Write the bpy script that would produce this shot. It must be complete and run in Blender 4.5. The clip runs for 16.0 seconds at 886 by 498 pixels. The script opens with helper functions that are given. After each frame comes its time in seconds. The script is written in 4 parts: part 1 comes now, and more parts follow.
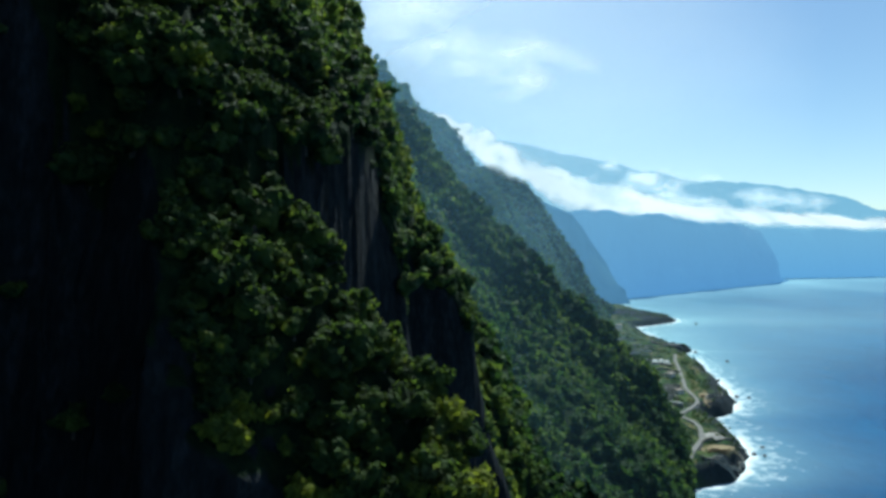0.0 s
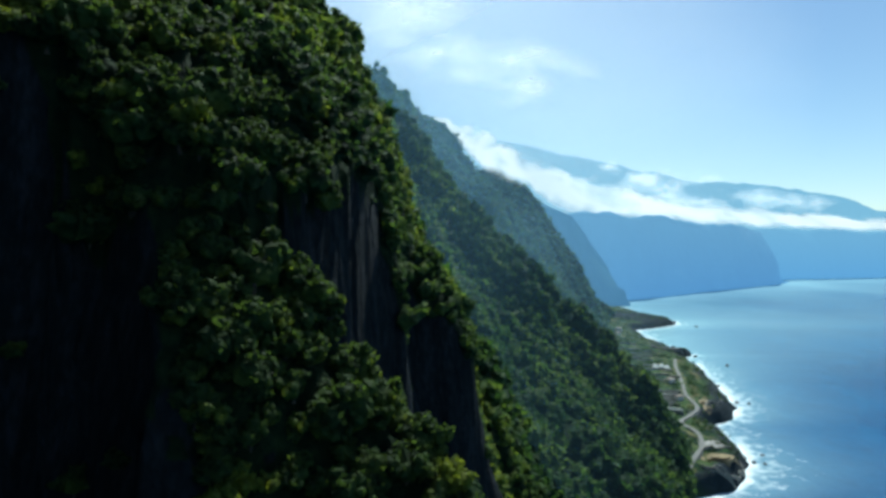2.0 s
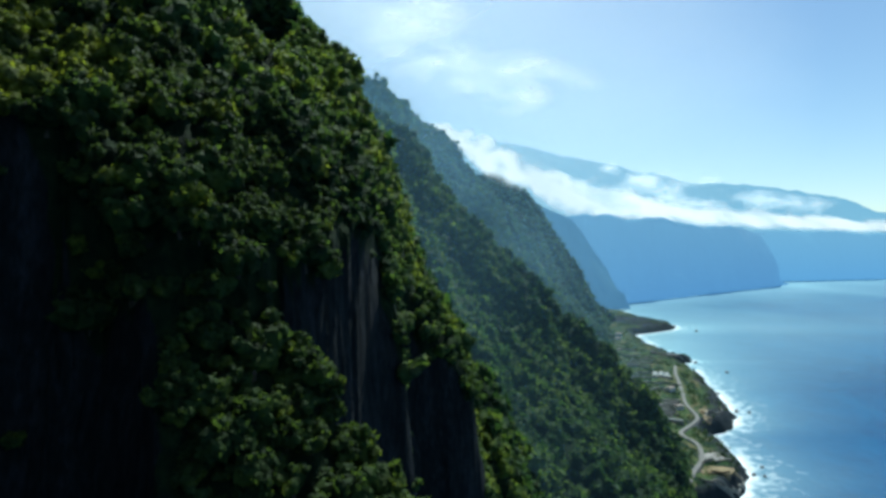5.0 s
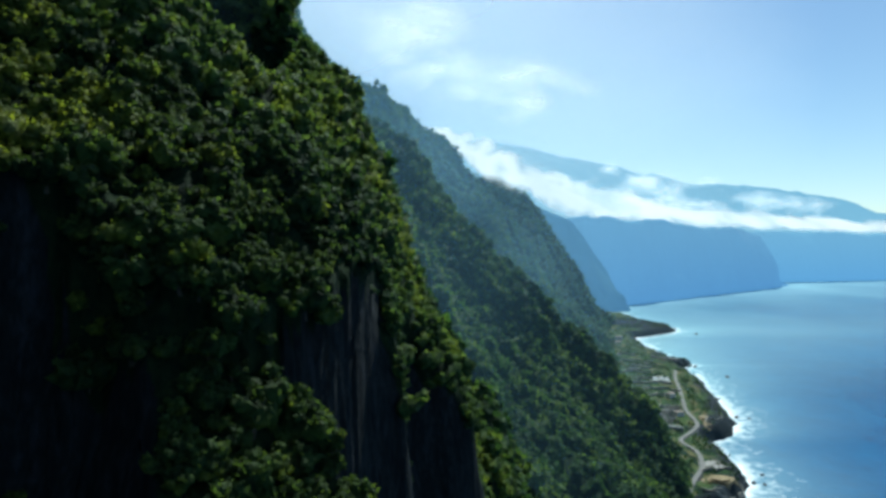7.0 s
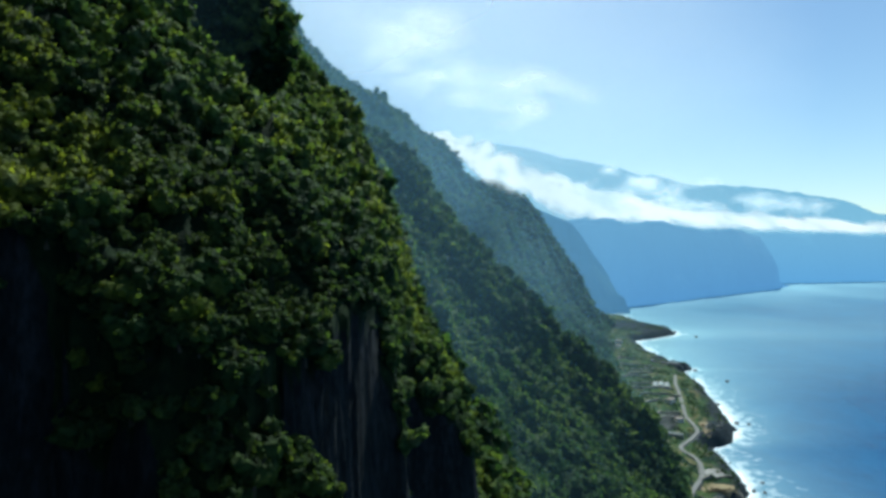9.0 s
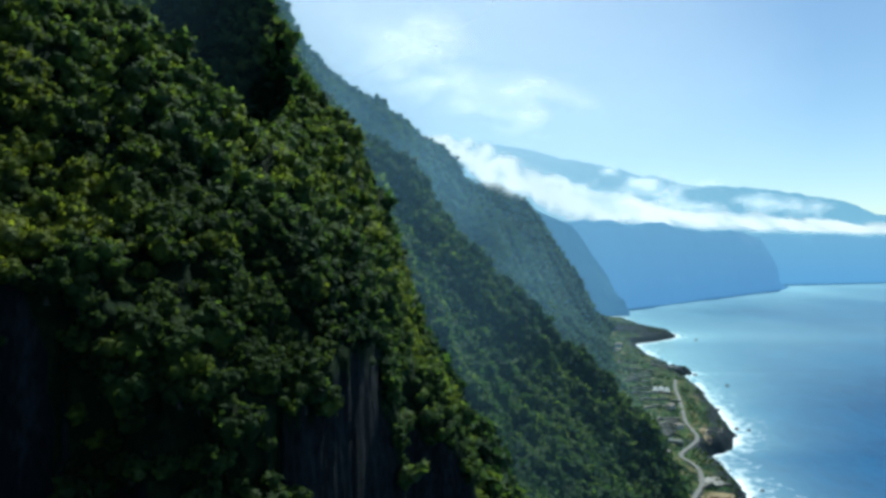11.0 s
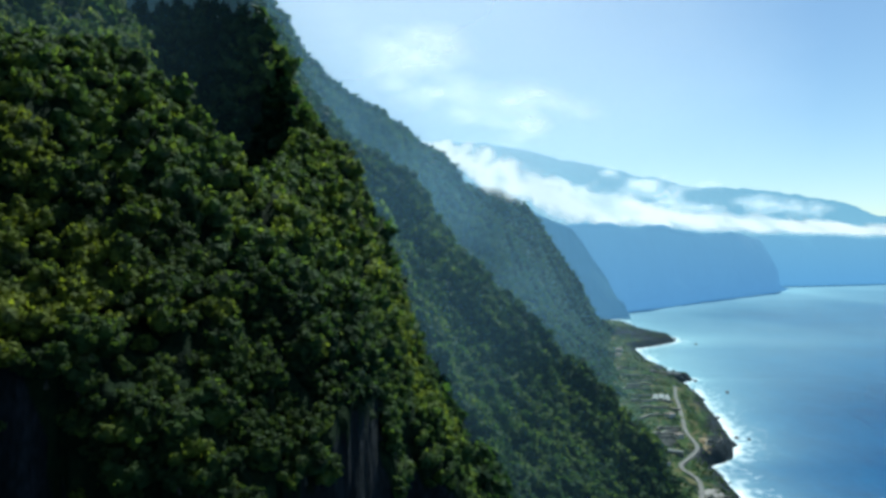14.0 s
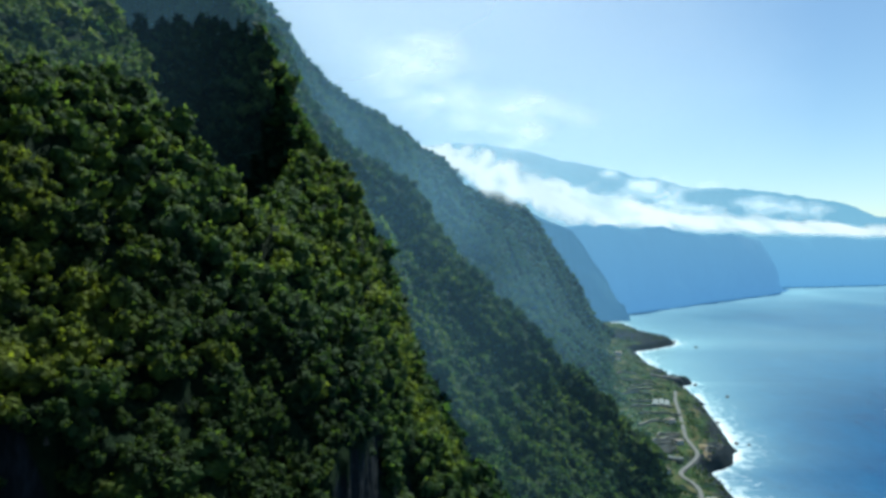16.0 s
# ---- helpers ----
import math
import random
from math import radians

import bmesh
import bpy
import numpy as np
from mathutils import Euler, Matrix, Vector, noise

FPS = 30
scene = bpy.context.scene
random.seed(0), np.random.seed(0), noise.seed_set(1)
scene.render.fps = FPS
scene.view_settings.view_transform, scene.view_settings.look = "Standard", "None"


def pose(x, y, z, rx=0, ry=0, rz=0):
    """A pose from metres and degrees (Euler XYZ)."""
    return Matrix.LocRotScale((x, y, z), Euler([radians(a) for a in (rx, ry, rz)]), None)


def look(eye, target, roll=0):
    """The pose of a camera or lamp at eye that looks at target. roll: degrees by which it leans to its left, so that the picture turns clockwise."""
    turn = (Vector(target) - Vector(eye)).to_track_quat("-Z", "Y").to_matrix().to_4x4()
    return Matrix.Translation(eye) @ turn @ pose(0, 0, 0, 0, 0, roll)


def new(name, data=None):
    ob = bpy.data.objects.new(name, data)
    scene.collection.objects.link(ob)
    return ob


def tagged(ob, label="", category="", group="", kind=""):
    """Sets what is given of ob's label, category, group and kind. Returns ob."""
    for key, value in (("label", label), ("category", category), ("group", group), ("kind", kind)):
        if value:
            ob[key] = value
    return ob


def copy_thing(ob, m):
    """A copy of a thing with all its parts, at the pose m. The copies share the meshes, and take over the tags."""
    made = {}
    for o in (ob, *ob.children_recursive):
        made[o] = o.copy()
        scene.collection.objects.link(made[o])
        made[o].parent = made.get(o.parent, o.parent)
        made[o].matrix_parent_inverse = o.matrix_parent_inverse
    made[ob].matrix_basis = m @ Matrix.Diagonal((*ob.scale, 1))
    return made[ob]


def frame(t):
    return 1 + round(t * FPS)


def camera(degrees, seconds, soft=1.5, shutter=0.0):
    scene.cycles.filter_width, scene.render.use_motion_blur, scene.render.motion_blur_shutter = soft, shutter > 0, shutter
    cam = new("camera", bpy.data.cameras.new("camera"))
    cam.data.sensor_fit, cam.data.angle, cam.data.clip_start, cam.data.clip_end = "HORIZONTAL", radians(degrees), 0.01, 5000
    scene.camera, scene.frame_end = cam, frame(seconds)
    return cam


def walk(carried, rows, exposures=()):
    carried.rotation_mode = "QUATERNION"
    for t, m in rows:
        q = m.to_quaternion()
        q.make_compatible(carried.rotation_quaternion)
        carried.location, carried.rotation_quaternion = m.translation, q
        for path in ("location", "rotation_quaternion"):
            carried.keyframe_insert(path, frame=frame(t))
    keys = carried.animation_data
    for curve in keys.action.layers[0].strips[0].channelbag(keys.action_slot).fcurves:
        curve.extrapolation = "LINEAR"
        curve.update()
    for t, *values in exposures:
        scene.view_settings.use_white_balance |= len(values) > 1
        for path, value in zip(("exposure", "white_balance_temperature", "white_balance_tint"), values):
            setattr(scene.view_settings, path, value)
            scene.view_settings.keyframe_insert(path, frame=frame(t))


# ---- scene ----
# ---------- camera: a drone that climbs straight up beside the cliff ----------
cam = camera(70.0, 16.0, soft=3.4)
RISE, EYE = 52.0, 162.0
walk(cam, [(t, pose(0, 0, EYE + RISE * t / 16, 90.2, 0, 0))
           for t in (0.0, 0.5, 1.0, 2.0, 3.0, 4.0, 6.5, 7.5, 9.0, 11.5, 13.0, 14.5, 16.0)],
     exposures=((0.0, 0.43, 5720, -5), (16.0, 0.43, 5720, -5)))

# ---------- sky and sun ----------
SUN_AZ, SUN_EL = 17.0, 53.0          # degrees right of the camera's heading, above the horizon
world = bpy.data.worlds.new("world")
scene.world = world
world.use_nodes = True
wn = world.node_tree
sky = wn.nodes.new("ShaderNodeTexSky")
sky.sky_type, sky.sun_disc = "NISHITA", False
sky.sun_elevation, sky.sun_rotation = radians(SUN_EL), radians(SUN_AZ)
sky.altitude, sky.air_density, sky.dust_density, sky.ozone_density = 0, 1.0, 0.25, 1.4
bg = wn.nodes["Background"]
bg.inputs["Strength"].default_value = 0.08
wn.links.new(sky.outputs[0], bg.inputs["Color"])
sun = new("sun", bpy.data.lights.new("sun", "SUN"))
sun.data.energy, sun.data.angle, sun.data.color = 5.0, radians(0.6), (1.0, 0.95, 0.86)
sa, se = radians(SUN_AZ), radians(SUN_EL)
SUN_DIR = Vector((math.sin(sa) * math.cos(se), math.cos(sa) * math.cos(se), math.sin(se)))
sun.matrix_world = look(SUN_DIR * 900, (0, 0, 0))


# ---------- noise on arrays ----------
def hashed(i, j, k, seed):
    h = (i * 374761393 + j * 668265263 + k * 2147483647 + seed * 974711) & 0xFFFFFFFF
    h = ((h ^ (h >> 13)) * 1274126177) & 0xFFFFFFFF
    return ((h ^ (h >> 16)) & 0xFFFF) / 65535.0


def vnoise(x, y, z, seed=0):
    """Smooth value noise, -1 to 1."""
    xi, yi, zi = (np.floor(a).astype(np.int64) for a in (x, y, z))
    u, v, w = x - xi, y - yi, z - zi
    u, v, w = (a * a * (3 - 2 * a) for a in (u, v, w))
    out = 0
    for di in (0, 1):
        for dj in (0, 1):
            for dk in (0, 1):
                out = out + (u if di else 1 - u) * (v if dj else 1 - v) * (w if dk else 1 - w) * hashed(xi + di, yi + dj, zi + dk, seed)
    return out * 2 - 1


def fbm(x, y, z=0.0, octaves=4, seed=0, gain=0.5):
    z = z + 0 * x
    total, amp = 0, 1.0
    for o in range(octaves):
        total = total + amp * vnoise(x, y, z, seed + o)
        x, y, z, amp = x * 2.03 + 7.1, y * 2.03 + 3.7, z * 2.03 + 1.3, amp * gain
    return total


def step(a, b, x):
    t = np.clip((x - a) / (b - a), 0, 1)
    return t * t * (3 - 2 * t)


# ---------- meshes ----------
def mesh_from(name, verts, faces, attrs=(), smooth=False):
    """A mesh from arrays of places and of triangles or quads."""
    verts, faces = np.asarray(verts, np.float32), np.asarray(faces, np.int32)
    me, n = bpy.data.meshes.new(name), faces.shape[1]
    me.vertices.add(len(verts))
    me.vertices.foreach_set("co", verts.ravel())
    me.loops.add(faces.size)
    me.loops.foreach_set("vertex_index", faces.ravel())
    me.polygons.add(len(faces))
    me.polygons.foreach_set("loop_start", np.arange(0, faces.size, n, dtype=np.int32))
    me.polygons.foreach_set("use_smooth", np.full(len(faces), smooth))
    for key, values in attrs:
        me.attributes.new(key, "FLOAT", "POINT").data.foreach_set("value", np.asarray(values, np.float32).ravel())
    me.update(calc_edges=True)
    return me


def grid_faces(rows, cols):
    a = (np.arange(rows - 1)[:, None] * cols + np.arange(cols - 1)[None, :]).ravel()
    return np.stack([a, a + 1, a + cols + 1, a + cols], 1)


def part(name, me, material, parent=None, label=""):
    """Link a mesh as one object, under a thing where one is given."""
    if isinstance(me, bmesh.types.BMesh):
        bm, me = me, bpy.data.meshes.new(name)
        bm.to_mesh(me)
        bm.free()
    if material and not me.materials:
        me.materials.append(material)
    ob = new(name, me)
    if parent:
        ob.parent = parent
    if label:
        tagged(ob, label)
    return ob


# ---------- materials ----------
def material(name):
    m = bpy.data.materials.new(name)
    m.use_nodes = True
    nt = m.node_tree
    for n in list(nt.nodes):
        nt.nodes.remove(n)
    out = nt.nodes.new("ShaderNodeOutputMaterial")

    def node(kind, **values):
        n = nt.nodes.new(kind)
        for key, v in values.items():
            if key in ("blend_type", "operation", "attribute_name", "data_type", "feature", "noise_dimensions", "interpolation_type", "clamp"):
                setattr_plain(n, key, v)
            else:
                n.inputs[key.replace("_", " ")].default_value = v
        return n
    return m, nt, node, out


def setattr_plain(n, key, v):
    if key == "blend_type":
        n.blend_type = v
    elif key == "operation":
        n.operation = v
    elif key == "attribute_name":
        n.attribute_name = v
    elif key == "data_type":
        n.data_type = v
    elif key == "feature":
        n.feature = v
    elif key == "interpolation_type":
        n.interpolation_type = v


def ramp(nt, stops):
    r = nt.nodes.new("ShaderNodeValToRGB")
    e = r.color_ramp.elements
    while len(e) < len(stops):
        e.new(0.5)
    for el, (p, c) in zip(e, stops):
        el.position, el.color = p, (*c, 1)
    return r


def noise_at(nt, scale, detail=4, rough=0.55, stretch=None):
    t, co = nt.nodes.new("ShaderNodeTexNoise"), nt.nodes.new("ShaderNodeTexCoord")
    t.inputs["Scale"].default_value, t.inputs["Detail"].default_value, t.inputs["Roughness"].default_value = scale, detail, rough
    if stretch:
        mp = nt.nodes.new("ShaderNodeMapping")
        mp.inputs["Scale"].default_value = stretch
        nt.links.new(co.outputs["Object"], mp.inputs["Vector"])
        nt.links.new(mp.outputs[0], t.inputs["Vector"])
    else:
        nt.links.new(co.outputs["Object"], t.inputs["Vector"])
    return t


def mix_rgb(nt, fac, a, b, how="MIX"):
    m = nt.nodes.new("ShaderNodeMix")
    m.data_type, m.blend_type = "RGBA", how
    for sock, v in ((0, fac), (6, a), (7, b)):
        if isinstance(v, (int, float)):
            m.inputs[sock].default_value = v
        elif isinstance(v, tuple):
            m.inputs[sock].default_value = (*v, 1)
        else:
            nt.links.new(v, m.inputs[sock])
    return m.outputs[2]


def maths(nt, op, a, b=0.0):
    m = nt.nodes.new("ShaderNodeMath")
    m.operation = op
    for sock, v in ((0, a), (1, b)):
        if isinstance(v, (int, float)):
            m.inputs[sock].default_value = v
        else:
            nt.links.new(v, m.inputs[sock])
    return m.outputs[0]


def leaf_material(name, dark, mid, light, through_light=0.35, grain=2.0, deep=0.3):
    """Leaves: colour varies from tree to tree and from spray to spray; light passes through them."""
    m, nt, node, out = material(name)
    geo, info = nt.nodes.new("ShaderNodeNewGeometry"), nt.nodes.new("ShaderNodeObjectInfo")
    big, wide = noise_at(nt, 0.2, 3), noise_at(nt, 0.025, 3)
    spread = maths(nt, "ADD", maths(nt, "MULTIPLY", maths(nt, "SUBTRACT", wide.outputs["Fac"], 0.5), 1.5),
                   maths(nt, "MULTIPLY", maths(nt, "SUBTRACT", big.outputs["Fac"], 0.5), 1.1))
    single = maths(nt, "ADD", maths(nt, "MULTIPLY", geo.outputs["Random Per Island"], 0.08), maths(nt, "MULTIPLY", info.outputs["Random"], 0.16))
    pick = maths(nt, "ADD", maths(nt, "ADD", spread, single), 0.54)
    r = ramp(nt, [(0.3, dark), (0.64, mid), (0.95, light)])
    nt.links.new(pick, r.inputs[0])
    p, tr, mx = nt.nodes.new("ShaderNodeBsdfPrincipled"), nt.nodes.new("ShaderNodeBsdfTranslucent"), nt.nodes.new("ShaderNodeMixShader")
    p.inputs["Roughness"].default_value = 0.7
    p.inputs["Specular IOR Level"].default_value = 0.12
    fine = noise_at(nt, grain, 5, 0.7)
    # dark blotches in the colour paint the shade in gaps between leaves
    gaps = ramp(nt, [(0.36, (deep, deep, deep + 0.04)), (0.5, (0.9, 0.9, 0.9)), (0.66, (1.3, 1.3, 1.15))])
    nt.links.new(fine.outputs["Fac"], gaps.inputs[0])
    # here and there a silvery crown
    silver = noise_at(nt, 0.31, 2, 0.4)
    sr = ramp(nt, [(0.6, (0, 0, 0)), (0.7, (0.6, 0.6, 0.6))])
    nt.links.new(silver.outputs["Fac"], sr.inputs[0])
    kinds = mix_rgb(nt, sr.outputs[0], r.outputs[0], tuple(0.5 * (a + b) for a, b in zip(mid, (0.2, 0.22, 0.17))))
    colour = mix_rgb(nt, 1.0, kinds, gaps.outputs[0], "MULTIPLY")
    bump = nt.nodes.new("ShaderNodeBump")
    bump.inputs["Strength"].default_value, bump.inputs["Distance"].default_value = 0.8, 0.5 / grain
    nt.links.new(fine.outputs["Fac"], bump.inputs["Height"])
    nt.links.new(bump.outputs[0], p.inputs["Normal"])
    nt.links.new(bump.outputs[0], tr.inputs["Normal"])
    nt.links.new(colour, p.inputs["Base Color"])
    warm = mix_rgb(nt, 1.0, colour, (1.2, 1.2, 0.5), "MULTIPLY")
    nt.links.new(warm, tr.inputs["Color"])
    mx.inputs[0].default_value = through_light
    nt.links.new(p.outputs[0], mx.inputs[1])
    nt.links.new(tr.outputs[0], mx.inputs[2])
    nt.links.new(mx.outputs[0], out.inputs[0])
    return m


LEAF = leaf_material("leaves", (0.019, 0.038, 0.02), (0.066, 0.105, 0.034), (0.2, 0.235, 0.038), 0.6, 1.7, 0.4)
# brighter copy of the near leaves: the slope's sunlight is put into the colour
SUNLIT_SLOPE_LEAF = leaf_material("sunlit_slope_leaves", (0.032, 0.062, 0.028), (0.092, 0.148, 0.048), (0.23, 0.28, 0.05), 0.56, 1.2, 0.5)
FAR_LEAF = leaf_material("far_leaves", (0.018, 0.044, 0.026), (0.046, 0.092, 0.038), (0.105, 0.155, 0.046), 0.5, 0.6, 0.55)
# far ridges: some of the air's haze is mixed into these flatter, bluer leaves
HAZED_RIDGE_LEAF = leaf_material("hazed_ridge_leaves", (0.035, 0.08, 0.05), (0.055, 0.115, 0.06), (0.08, 0.155, 0.07), 0.45, 0.4, 0.7)
HAZED_FAR_LEAF = leaf_material("hazed_far_leaves", (0.045, 0.09, 0.07), (0.07, 0.13, 0.09), (0.1, 0.165, 0.11), 0.45, 0.3, 0.75)


def bark_material():
    m, nt, node, out = material("bark")
    n = noise_at(nt, 3.0, 5, 0.6, (1, 1, 0.2))
    r = ramp(nt, [(0.3, (0.03, 0.026, 0.02)), (0.7, (0.09, 0.08, 0.065))])
    p = nt.nodes.new("ShaderNodeBsdfPrincipled")
    p.inputs["Specular IOR Level"].default_value = 0.1
    p.inputs["Roughness"].default_value = 0.9
    nt.links.new(n.outputs["Fac"], r.inputs[0])
    nt.links.new(r.outputs[0], p.inputs["Base Color"])
    nt.links.new(p.outputs[0], out.inputs[0])
    return m


BARK = bark_material()


def ground_material():
    """Basalt rock on the steep faces, undergrowth where plants can hold, dry fields on the coastal shelf."""
    m, nt, node, out = material("hillside")
    p = nt.nodes.new("ShaderNodeBsdfPrincipled")
    p.inputs["Roughness"].default_value = 0.95
    p.inputs["Specular IOR Level"].default_value = 0.08
    rockn, fine = noise_at(nt, 0.3, 7, 0.65, (1, 1, 0.22)), noise_at(nt, 1.1, 5, 0.65, (1, 1, 0.4))
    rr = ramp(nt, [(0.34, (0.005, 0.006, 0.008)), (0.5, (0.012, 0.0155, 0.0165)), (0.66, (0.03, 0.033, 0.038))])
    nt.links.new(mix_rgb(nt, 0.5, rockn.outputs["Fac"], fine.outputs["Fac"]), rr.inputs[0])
    # dark bluish shore rock; shade on the cape cliff is put into its colour
    shore_dark = ramp(nt, [(0.34, (0.005, 0.009, 0.012)), (0.66, (0.028, 0.036, 0.042))])
    nt.links.new(fine.outputs["Fac"], shore_dark.inputs[0])
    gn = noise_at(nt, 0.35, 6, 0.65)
    # undergrowth, near black: the shade between the trees is in this colour
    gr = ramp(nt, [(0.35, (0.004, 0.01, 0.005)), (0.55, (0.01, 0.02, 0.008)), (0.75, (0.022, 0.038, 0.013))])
    nt.links.new(gn.outputs["Fac"], gr.inputs[0])
    geo, sep = nt.nodes.new("ShaderNodeNewGeometry"), nt.nodes.new("ShaderNodeSeparateXYZ")
    nt.links.new(geo.outputs["Normal"], sep.inputs[0])
    patch = noise_at(nt, 0.08, 5, 0.7)
    steep = maths(nt, "ADD", sep.outputs["Z"], maths(nt, "MULTIPLY", maths(nt, "SUBTRACT", patch.outputs["Fac"], 0.5), 0.4))
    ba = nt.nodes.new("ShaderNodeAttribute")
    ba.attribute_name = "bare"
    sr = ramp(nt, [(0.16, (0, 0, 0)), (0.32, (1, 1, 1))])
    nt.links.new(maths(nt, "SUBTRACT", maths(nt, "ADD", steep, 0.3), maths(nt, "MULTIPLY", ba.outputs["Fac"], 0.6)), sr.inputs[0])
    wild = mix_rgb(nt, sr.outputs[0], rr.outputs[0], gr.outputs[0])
    # the coastal shelf: small plots of different crops
    vor, co = nt.nodes.new("ShaderNodeTexVoronoi"), nt.nodes.new("ShaderNodeTexCoord")
    vor.inputs["Scale"].default_value = 0.13
    mp = nt.nodes.new("ShaderNodeMapping")
    mp.inputs["Scale"].default_value, mp.inputs["Rotation"].default_value = (1.4, 0.7, 0), (0, 0, 0.5)
    nt.links.new(co.outputs["Object"], mp.inputs["Vector"])
    nt.links.new(mp.outputs[0], vor.inputs["Vector"])
    sv = nt.nodes.new("ShaderNodeSeparateColor")
    nt.links.new(vor.outputs["Color"], sv.inputs[0])
    fr = ramp(nt, [(0.1, (0.01, 0.026, 0.012)), (0.4, (0.032, 0.068, 0.02)), (0.68, (0.062, 0.09, 0.028)), (0.92, (0.12, 0.108, 0.05))])
    nt.links.new(sv.outputs[0], fr.inputs[0])
    fields = mix_rgb(nt, 0.2, fr.outputs[0], gr.outputs[0])
    fields = mix_rgb(nt, sr.outputs[0], rr.outputs[0], fields)
    sh = nt.nodes.new("ShaderNodeAttribute")
    sh.attribute_name = "shore"
    fields = mix_rgb(nt, sh.outputs["Fac"], fields, shore_dark.outputs[0])
    at = nt.nodes.new("ShaderNodeAttribute")
    at.attribute_name = "shelf"
    nt.links.new(mix_rgb(nt, at.outputs["Fac"], wild, fields), p.inputs["Base Color"])
    b = nt.nodes.new("ShaderNodeBump")
    b.inputs["Strength"].default_value, b.inputs["Distance"].default_value = 0.9, 1.0
    nt.links.new(fine.outputs["Fac"], b.inputs["Height"])
    nt.links.new(b.outputs[0], p.inputs["Normal"])
    nt.links.new(p.outputs[0], out.inputs[0])
    return m


GROUND = ground_material()


def sea_material():
    m, nt, node, out = material("sea_water")
    p = nt.nodes.new("ShaderNodeBsdfPrincipled")
    p.inputs["IOR"].default_value = 1.333
    p.inputs["Specular IOR Level"].default_value = 0.06
    p.inputs["Roughness"].default_value = 0.22
    swell, chop = noise_at(nt, 0.03, 5, 0.6, (1.0, 0.6, 1)), noise_at(nt, 0.25, 4, 0.6)
    depth = noise_at(nt, 0.004, 3, 0.5)
    r = ramp(nt, [(0.36, (0.0006, 0.034, 0.12)), (0.64, (0.0012, 0.072, 0.2))])
    ripple = noise_at(nt, 0.11, 4, 0.7, (1.0, 0.75, 1))
    mottled = mix_rgb(nt, 0.45, swell.outputs["Fac"], ripple.outputs["Fac"])
    nt.links.new(mix_rgb(nt, 0.6, depth.outputs["Fac"], mottled), r.inputs[0])
    at = nt.nodes.new("ShaderNodeAttribute")
    at.attribute_name = "shallow_glare"
    # paler water: shallows by the shore, and painted glare over the bay
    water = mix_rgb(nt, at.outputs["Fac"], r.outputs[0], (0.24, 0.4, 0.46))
    fo = nt.nodes.new("ShaderNodeAttribute")
    fo.attribute_name = "foam"
    fn = noise_at(nt, 0.085, 7, 0.75)
    amount = maths(nt, "SUBTRACT", maths(nt, "ADD", fo.outputs["Fac"], fn.outputs["Fac"]), 1.0)
    fr = ramp(nt, [(0.0, (0, 0, 0)), (0.34, (1, 1, 1))])
    nt.links.new(amount, fr.inputs[0])
    nt.links.new(mix_rgb(nt, fr.outputs[0], water, (0.8, 0.84, 0.86)), p.inputs["Base Color"])
    nt.links.new(mix_rgb(nt, fr.outputs[0], (0.24, 0.24, 0.24), (0.9, 0.9, 0.9)), p.inputs["Roughness"])
    b = nt.nodes.new("ShaderNodeBump")
    b.inputs["Strength"].default_value, b.inputs["Distance"].default_value = 0.9, 4.0
    nt.links.new(mix_rgb(nt, 0.3, swell.outputs["Fac"], chop.outputs["Fac"]), b.inputs["Height"])
    nt.links.new(b.outputs[0], p.inputs["Normal"])
    nt.links.new(p.outputs[0], out.inputs[0])
    return m


SEA = sea_material()


def cloud_material(name, strength=1.0, tint=(0.74, 0.77, 0.8), through_light=0.25):
    """Thin vapour: mostly white scattering, let through where the vapour is thin."""
    m, nt, node, out = material(name)
    d, tr, t = nt.nodes.new("ShaderNodeBsdfDiffuse"), nt.nodes.new("ShaderNodeBsdfTranslucent"), nt.nodes.new("ShaderNodeBsdfTransparent")
    d.inputs["Color"].default_value = tr.inputs["Color"].default_value = (*tint, 1)
    both, mx = nt.nodes.new("ShaderNodeMixShader"), nt.nodes.new("ShaderNodeMixShader")
    both.inputs[0].default_value = 0.6
    nt.links.new(d.outputs[0], both.inputs[1])
    nt.links.new(tr.outputs[0], both.inputs[2])
    at = nt.nodes.new("ShaderNodeAttribute")
    at.attribute_name = "vapour"
    nv = nt.nodes.new("ShaderNodeCombineXYZ")
    for k in range(3):
        nv.inputs[k].default_value = SUN_DIR[k]
    nt.links.new(nv.outputs[0], d.inputs["Normal"])
    both.inputs[0].default_value = through_light
    nt.links.new(maths(nt, "MULTIPLY", at.outputs["Fac"], strength), mx.inputs[0])
    nt.links.new(t.outputs[0], mx.inputs[1])
    nt.links.new(both.outputs[0], mx.inputs[2])
    nt.links.new(mx.outputs[0], out.inputs[0])
    return m


CLOUD = cloud_material("cloud_vapour")
WISP = cloud_material("thin_vapour", tint=(0.86, 0.88, 0.9), through_light=0.7)
# blue tint of the added sheets that imitate haze between the ridges
HAZE_SHEET = cloud_material("blue_haze_sheet", tint=(0.23, 0.45, 0.67), through_light=0.7)


